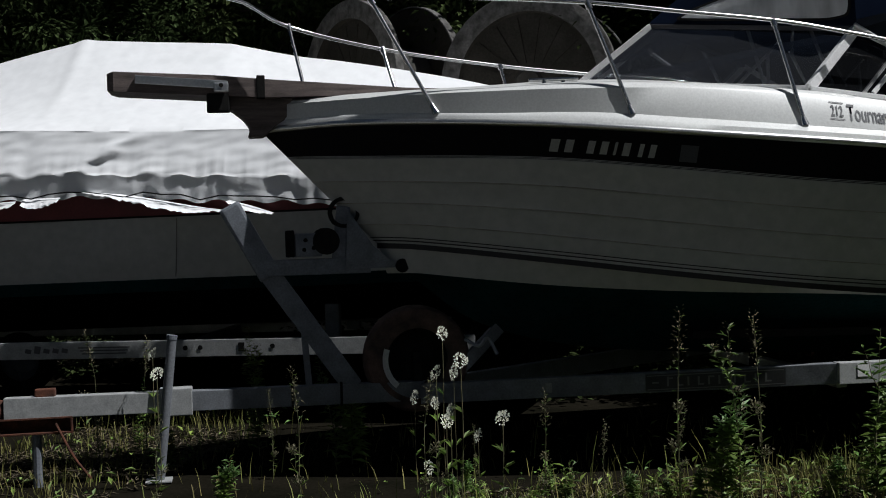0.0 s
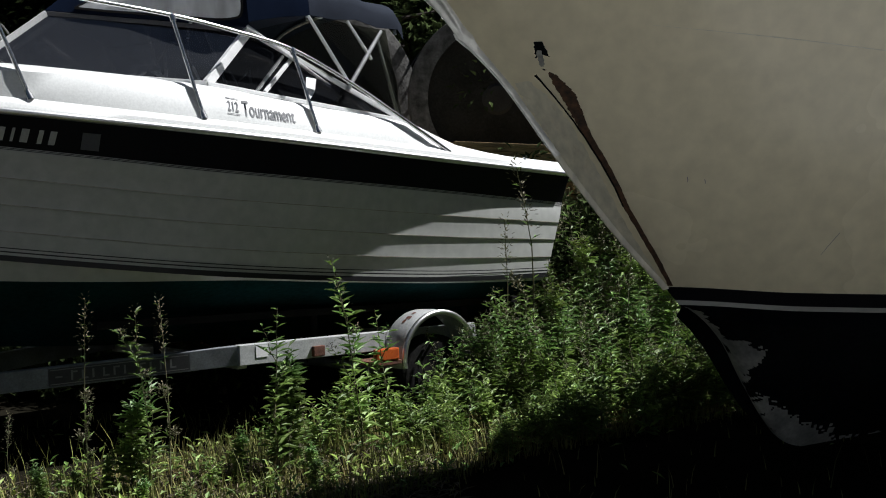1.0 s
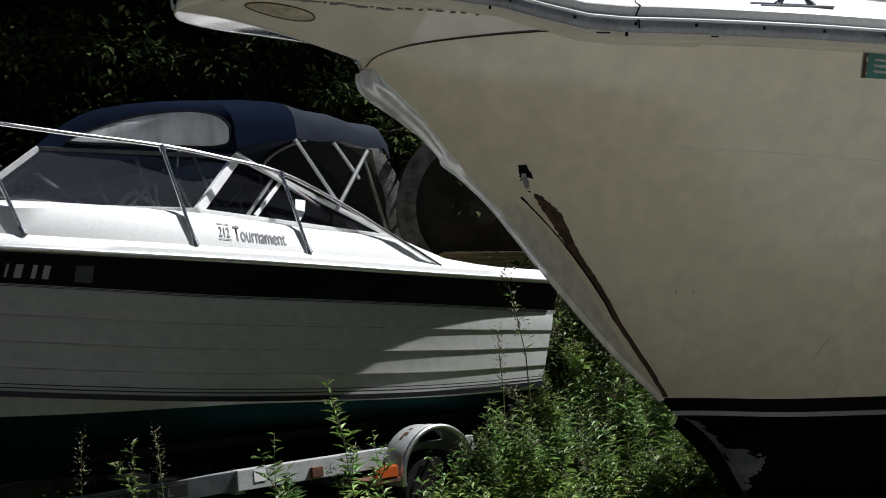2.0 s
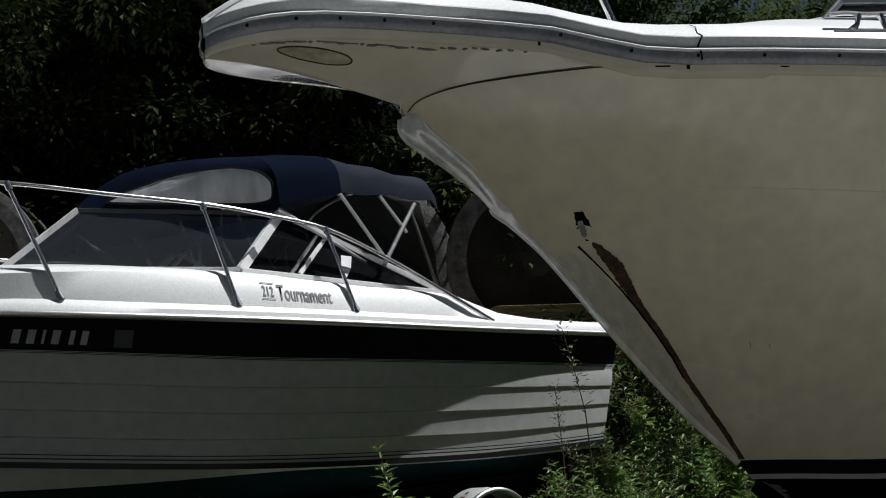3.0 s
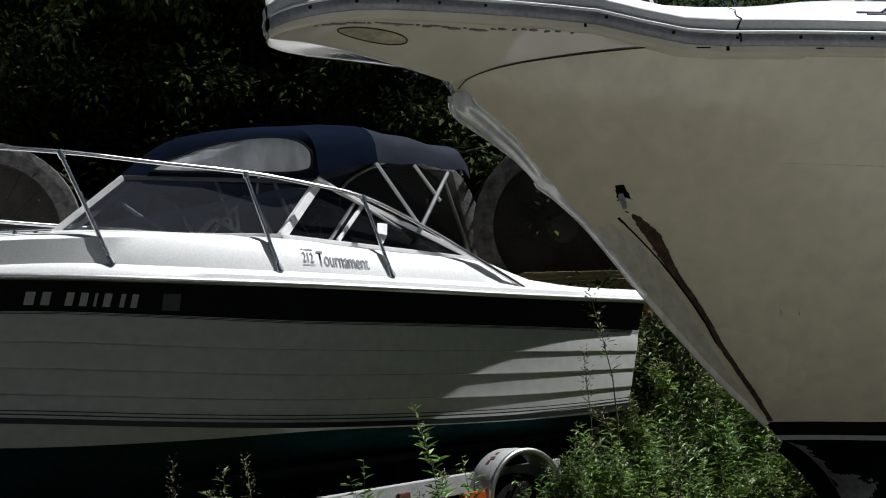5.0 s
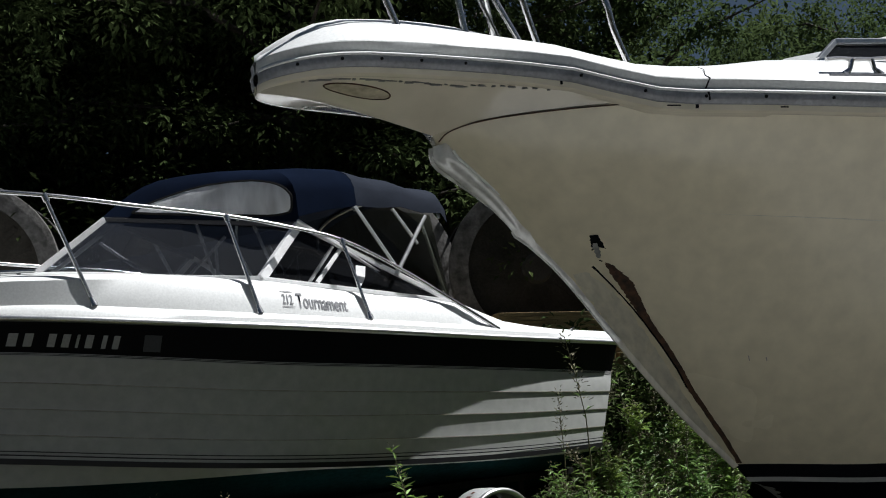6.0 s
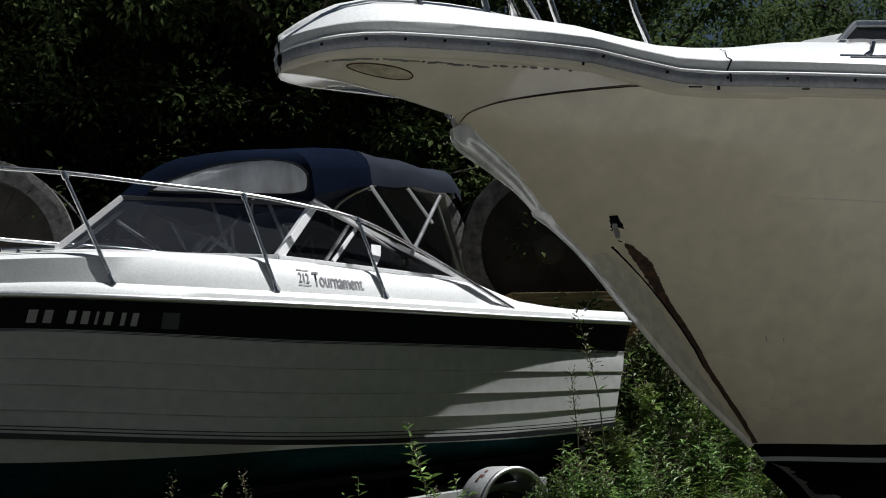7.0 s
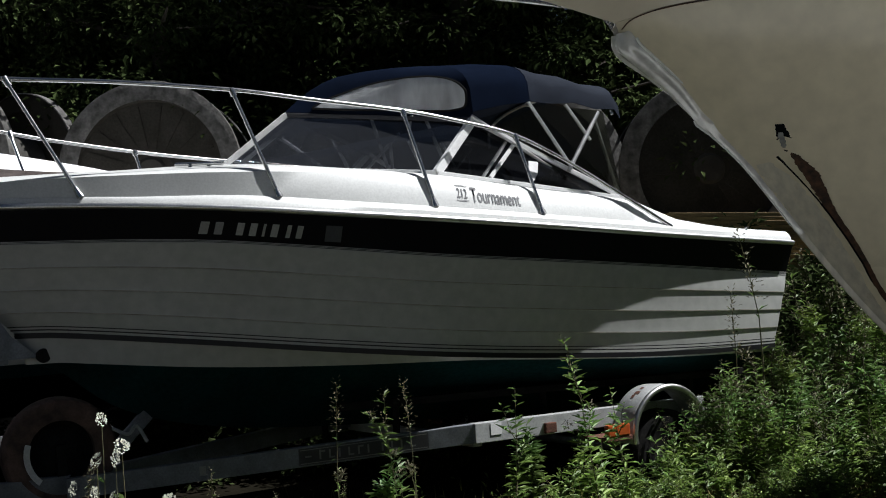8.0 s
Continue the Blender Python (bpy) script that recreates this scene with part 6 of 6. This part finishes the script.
# small weeds in the grass
for i in range(26):
    plant(rnd.choice((5, 3, 3, 5, 4)), rnd.uniform(-1.5, 1.0), rnd.uniform(5.3, 6.2), rnd.uniform(0.22, 0.45), rnd.uniform(0, 360))
def shade_edge(x, y):
    """How near to the cruiser plants still grow, measured across it."""
    cx = (x - 1.39) * 0.951 + (y - 4.10) * 0.309
    return 1.16 + 0.34 * min(cx, 1.3) + 0.10 * max(0.0, cx - 1.3)


# the thicket between the stern and the cruiser's bow, taller towards the stern
count = 0
while count < 240:
    x, y = rnd.uniform(0.95, 5.4), rnd.uniform(5.4, 9.8)
    along, aside = (x + 2.86) * 0.883 + (y - 6.4) * 0.469, (x + 2.86) * 0.469 - (y - 6.4) * 0.883
    from_bow = (y - 4.10) * 0.951 - (x - 1.39) * 0.309
    if along < 3.95 or along > 8.2 or from_bow < max(1.3, shade_edge(x, y)) or aside > 4.0:
        continue
    if along < 6.5 and aside < 1.42 or along > 6.5 and aside < -0.6:
        continue
    tall = curve_at([(3.9, 0.30), (4.4, 0.40), (5.0, 0.52), (5.5, 0.78), (6.1, 1.0), (6.8, 1.25), (8.2, 1.3)], along) * rnd.uniform(0.75, 1.15)
    tall *= 1.0 if aside < 2.2 else 0.8
    k = rnd.choice((5, 5, 8)) if tall < 0.55 else rnd.choice((6, 8, 6, 1, 4)) if tall < 0.85 else rnd.choice((7, 7, 6, 2, 4))
    plant(k, x, y, tall / {1: 0.9, 2: 1.3, 4: 0.95, 5: 0.62, 6: 1.0, 7: 1.2, 8: 0.75}[k], rnd.uniform(0, 360))
    count += 1
FLOWERS = [(-1.59, 5.55, 0.62), (-1.43, 5.56, 0.96), (-1.45, 5.5, 0.76), (-1.34, 5.58, 0.82), (-1.36, 5.52, 0.76), (-1.36, 5.45, 0.57), (-1.4, 5.5, 0.51), (-1.11, 5.55, 0.53), (-1.23, 5.5, 0.44), (-1.54, 5.6, 0.24), (-3.42, 5.95, 0.80), (-3.3, 5.8, 0.70), (-1.5, 5.62, 0.58)]
for i, (x, y, h) in enumerate(FLOWERS):
    ob = lace(i + 1, h, 1)
    ob.matrix_basis = pose(x, y, rise(x, y), 0, 0, 30 * math.sin(i * 2.3)) @ Matrix.Diagonal((0.45 + 0.12 * (i % 4), 0.45 + 0.12 * (i % 4), 1, 1))

# grass, low herbs
def cover(x, y):
    """Share of the ground that bears grass: thin under the boats and in their deep shade."""
    if x < -3.5:
        return 0.22
    if (x + 2.86) * 0.469 - (y - 6.4) * 0.883 < (1.0 if x < 0.3 else 0.8):
        return 0.03
    if x > 0.2 and (y - 4.10) * 0.951 - (x - 1.39) * 0.309 < shade_edge(x, y):
        return 0.012
    return 0.10 if x < -1.5 else 0.10 + 0.9 * min(1, (x + 1.5) / 1.2)


gv, gf = [], []
for i in range(56000):
    x, y = rnd.uniform(-5.2, 4.3), rnd.uniform(3.6, 8.6)
    if noise.noise(Vector((x * 0.9, y * 0.9, 8))) + 0.3 * rnd.random() < (-0.2 if x < -0.8 else -0.6) or rnd.random() > cover(x, y):
        continue
    h = rnd.uniform(0.03, 0.12) * (1.9 if rnd.random() < 0.16 else 1) * (1.0 + 0.9 * max(0, noise.noise(Vector((x * 1.3, y * 1.3, 4))))) * (1.5 if rnd.random() < 0.06 else 1)
    a = rnd.uniform(0, 6.3)
    bend = rnd.uniform(0.1, 0.7) * h
    w = rnd.uniform(0.0016, 0.004)
    c, s_ = math.cos(a), math.sin(a)
    z = rise(x, y) - 0.005
    k = len(gv)
    gv += [(x - s_ * w, y + c * w, z), (x + s_ * w, y - c * w, z), (x + c * bend * 0.4 + s_ * w * 0.7, y + s_ * bend * 0.4 - c * w * 0.7, z + h * 0.6), (x + c * bend * 0.4 - s_ * w * 0.7, y + s_ * bend * 0.4 + c * w * 0.7, z + h * 0.6), (x + c * bend, y + s_ * bend, z + h)]
    gf += [(k, k + 1, k + 2, k + 3), (k + 3, k + 2, k + 4)]
tagged(raw("grass", gv, gf, GRASS), "patchy yellow-green grass in the yard", "grass", kind="stuff")
tv, tf = [], []
for i in range(15000):
    x, y = rnd.uniform(-6.0, 1.6), rnd.uniform(4.6, 7.6)
    if noise.noise(Vector((x * 0.9, y * 0.9, 31))) < -0.25 or x > -3.5 and (x + 2.86) * 0.469 - (y - 6.4) * 0.883 < 1.0:
        continue
    p = Vector((x, y, rise(x, y) + rnd.uniform(0.002, 0.03)))
    a, el = rnd.uniform(0, 6.3), rnd.uniform(-0.15, 0.5)
    leaf(tv, tf, p, Vector((math.cos(a) * math.cos(el), math.sin(a) * math.cos(el), math.sin(el))), Vector((0, 0, 1)), rnd.uniform(0.03, 0.11), rnd.uniform(0.004, 0.014))
tagged(raw("dry_thatch", tv, tf, THATCH), "flattened dry straw and dead leaves on the soil", "thatch", kind="stuff")
hv, hf = [], []
for i in range(11000):
    x, y = rnd.uniform(-5.5, 5.0), rnd.uniform(3.0, 8.6)
    if noise.noise(Vector((x * 0.8, y * 0.8, 21))) < (-0.12 if x < -0.8 else -0.5) or rnd.random() > cover(x, y):
        continue
    p = Vector((x, y, rise(x, y) + rnd.uniform(0.0, 0.12) * (1 + 0.7 * noise.noise(Vector((x, y, 2))))))
    a, el = rnd.uniform(0, 6.3), rnd.uniform(-0.2, 1.0)
    leaf(hv, hf, p, Vector((math.cos(a) * math.cos(el), math.sin(a) * math.cos(el), math.sin(el))), Vector((0, 0, 1)), rnd.uniform(0.03, 0.08), rnd.uniform(0.012, 0.03))
tagged(raw("low_herbs", hv, hf, WEED), "low leafy ground cover among the grass", "ground cover", kind="stuff")


# ---------------------------------------------------------------- trees
def tree(seed, height, width, low, count, size, name="tree", label="dense dark green broadleaf tree at the yard's edge", group="trees round the yard", leaves=None):
    r = random.Random(seed)
    ob = thing(name, label, name, None, group)
    bm = bmesh.new()
    trunk = [Vector((0.25 * math.sin(i * 0.9 + seed) * i / 8, 0.25 * math.cos(i * 0.7 + seed) * i / 8, height * 0.9 * i / 8)) for i in range(9)]
    tube(trunk, 0.17 * height / 9, 8, bm, taper=[1.2, 1, 0.9, 0.8, 0.68, 0.55, 0.42, 0.28, 0.1])
    tips = []
    for i in range(26):
        f = lerp(low, 0.97, (i + r.random()) / 26)
        k = min(7, int(f * 8))
        p = trunk[k].lerp(trunk[k + 1], f * 8 - k)
        a = i * 2.4 + r.uniform(-0.4, 0.4)
        reach = width * (0.35 + 0.75 * math.sin(min(1, (1.02 - f) * 1.6) * math.pi / 2)) * r.uniform(0.7, 1.15)
        e = p + Vector((math.cos(a) * reach, math.sin(a) * reach, reach * r.uniform(-0.1, 0.45)))
        m = p.lerp(e, 0.5) + Vector((0, 0, 0.12 * reach))
        tube([p, m, e], 0.05 * height / 9, 5, bm, taper=[1, 0.6, 0.2])
        tips += [(e, 0.55), (m.lerp(e, 0.4), 0.5), (m, 0.4), (p.lerp(m, 0.5), 0.3)]
    part("trunk", bm, BARK, ob)
    v, f_ = [], []
    clumps = []
    for e, rr in tips:
        for _ in range(4):
            clumps.append((e + Vector((r.gauss(0, 1), r.gauss(0, 1), r.gauss(0, 0.8))) * rr * width * 0.30, r.uniform(0.16, 0.36) * width * 0.5))
    per = max(4, count // len(clumps))
    for c, rad in clumps:
        for _ in range(per):
            d = Vector((r.gauss(0, 1), r.gauss(0, 1), r.gauss(0, 0.75)))
            p = c + d.normalized() * rad * r.random() ** 0.5
            dd = (d.normalized() + Vector((r.uniform(-0.8, 0.8), r.uniform(-0.8, 0.8), r.uniform(-0.9, 0.3)))).normalized()
            leaf(v, f_, p, dd, Vector((r.uniform(-0.5, 0.5), r.uniform(-0.5, 0.5), 1)), size * r.uniform(0.7, 1.3), size * 0.55, 0.15)
    raw("crown", v, f_, leaves or LEAF, ob, kind="stuff")
    return ob


trees = [tree(11, 9.5, 2.6, 0.12, 40000, 0.088), tree(12, 11.0, 2.9, 0.15, 40000, 0.092), tree(13, 8.5, 2.4, 0.10, 40000, 0.085), tree(14, 12.5, 3.0, 0.2, 40000, 0.095), tree(15, 9.0, 2.6, 0.08, 38000, 0.10, label="broadleaf tree with leaf colour lightened as if sunlit", leaves=LEAF_LIT)]
spots = []
for row, (y0, n, x0, dx) in enumerate(((15.2, 19, -18.5, 2.0), (17.6, 18, -21, 2.4), (20.2, 17, -24, 2.9), (23.5, 15, -26, 3.6), (28, 12, -28, 5.0))):
    for i in range(n):
        spots.append((x0 + dx * i + rnd.uniform(-0.5, 0.5), y0 + rnd.uniform(-0.8, 0.8), (0, 2, 0, 2) if row == 0 else (0, 1, 2, 3)))
# Unseen trees on the left, added to darken the hulls' bow ends.
for x, y in ((-14, 9), (-13.5, 5.5), (-14.5, 2), (-14, -2), (-15, -6), (-12.5, 12)):
    spots.append((x, y, (0, 2, 0, 2)))
# Unseen trees round the back close the yard and cut low sky light.
for i in range(16):
    a = radians(160 + 220 * i / 15)
    spots.append((2 + 34 * math.cos(a), 5 + 34 * math.sin(a), (0, 1, 2, 3)))
for i, (x, y, ks) in enumerate(spots):
    # Trees at both ends of the rows take the lit leaf colour.
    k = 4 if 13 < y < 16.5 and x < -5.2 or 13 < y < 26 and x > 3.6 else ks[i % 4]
    sc = rnd.uniform(0.85, 1.1)
    if 14 < y < 30:
        sc *= 1.12 if x < 4 else 1.02 if x < 5.5 or x > 13 else 0.84
    m = pose(x, y, -0.05, 0, 0, rnd.uniform(0, 360))
    ob = copy_thing(trees[k], m)
    ob.scale = (sc,) * 3
for i, t_ in enumerate(trees):
    t_.matrix_basis = pose(-32 + 14 * i, 33, -0.05)

shrub = tree(31, 1.9, 0.85, 0.05, 5200, 0.085, "shrub", "dark leafy shrub growing at the yard's edge", "shrubs behind the boats")
shrub.matrix_basis = pose(4.3, 9.7, -0.03)
for i, (x, y) in enumerate(((3.9, 10.0), (4.9, 9.9), (5.5, 9.6), (6.1, 10.1), (5.3, 10.6), (6.8, 10.0), (4.2, 10.9), (7.6, 10.4), (8.4, 10.8), (6.2, 9.2), (7.0, 11.2), (3.2, 10.2), (2.4, 10.3), (1.4, 10.3), (0.4, 10.4), (-0.6, 10.4), (-1.8, 10.3), (-3.0, 10.4), (-4.2, 10.9), (-5.3, 11.0), (-6.4, 11.1), (-7.5, 11.1), (-8.6, 11.0), (0.5, 9.6), (0.1, 9.95), (1.1, 9.8), (1.8, 9.95))):
    copy_thing(shrub, pose(x, y, -0.03, 0, 0, 67 * i)).scale = (1.0, 1.0, (0.85 if x > 2.6 else 0.55) + 0.07 * (i % 4))
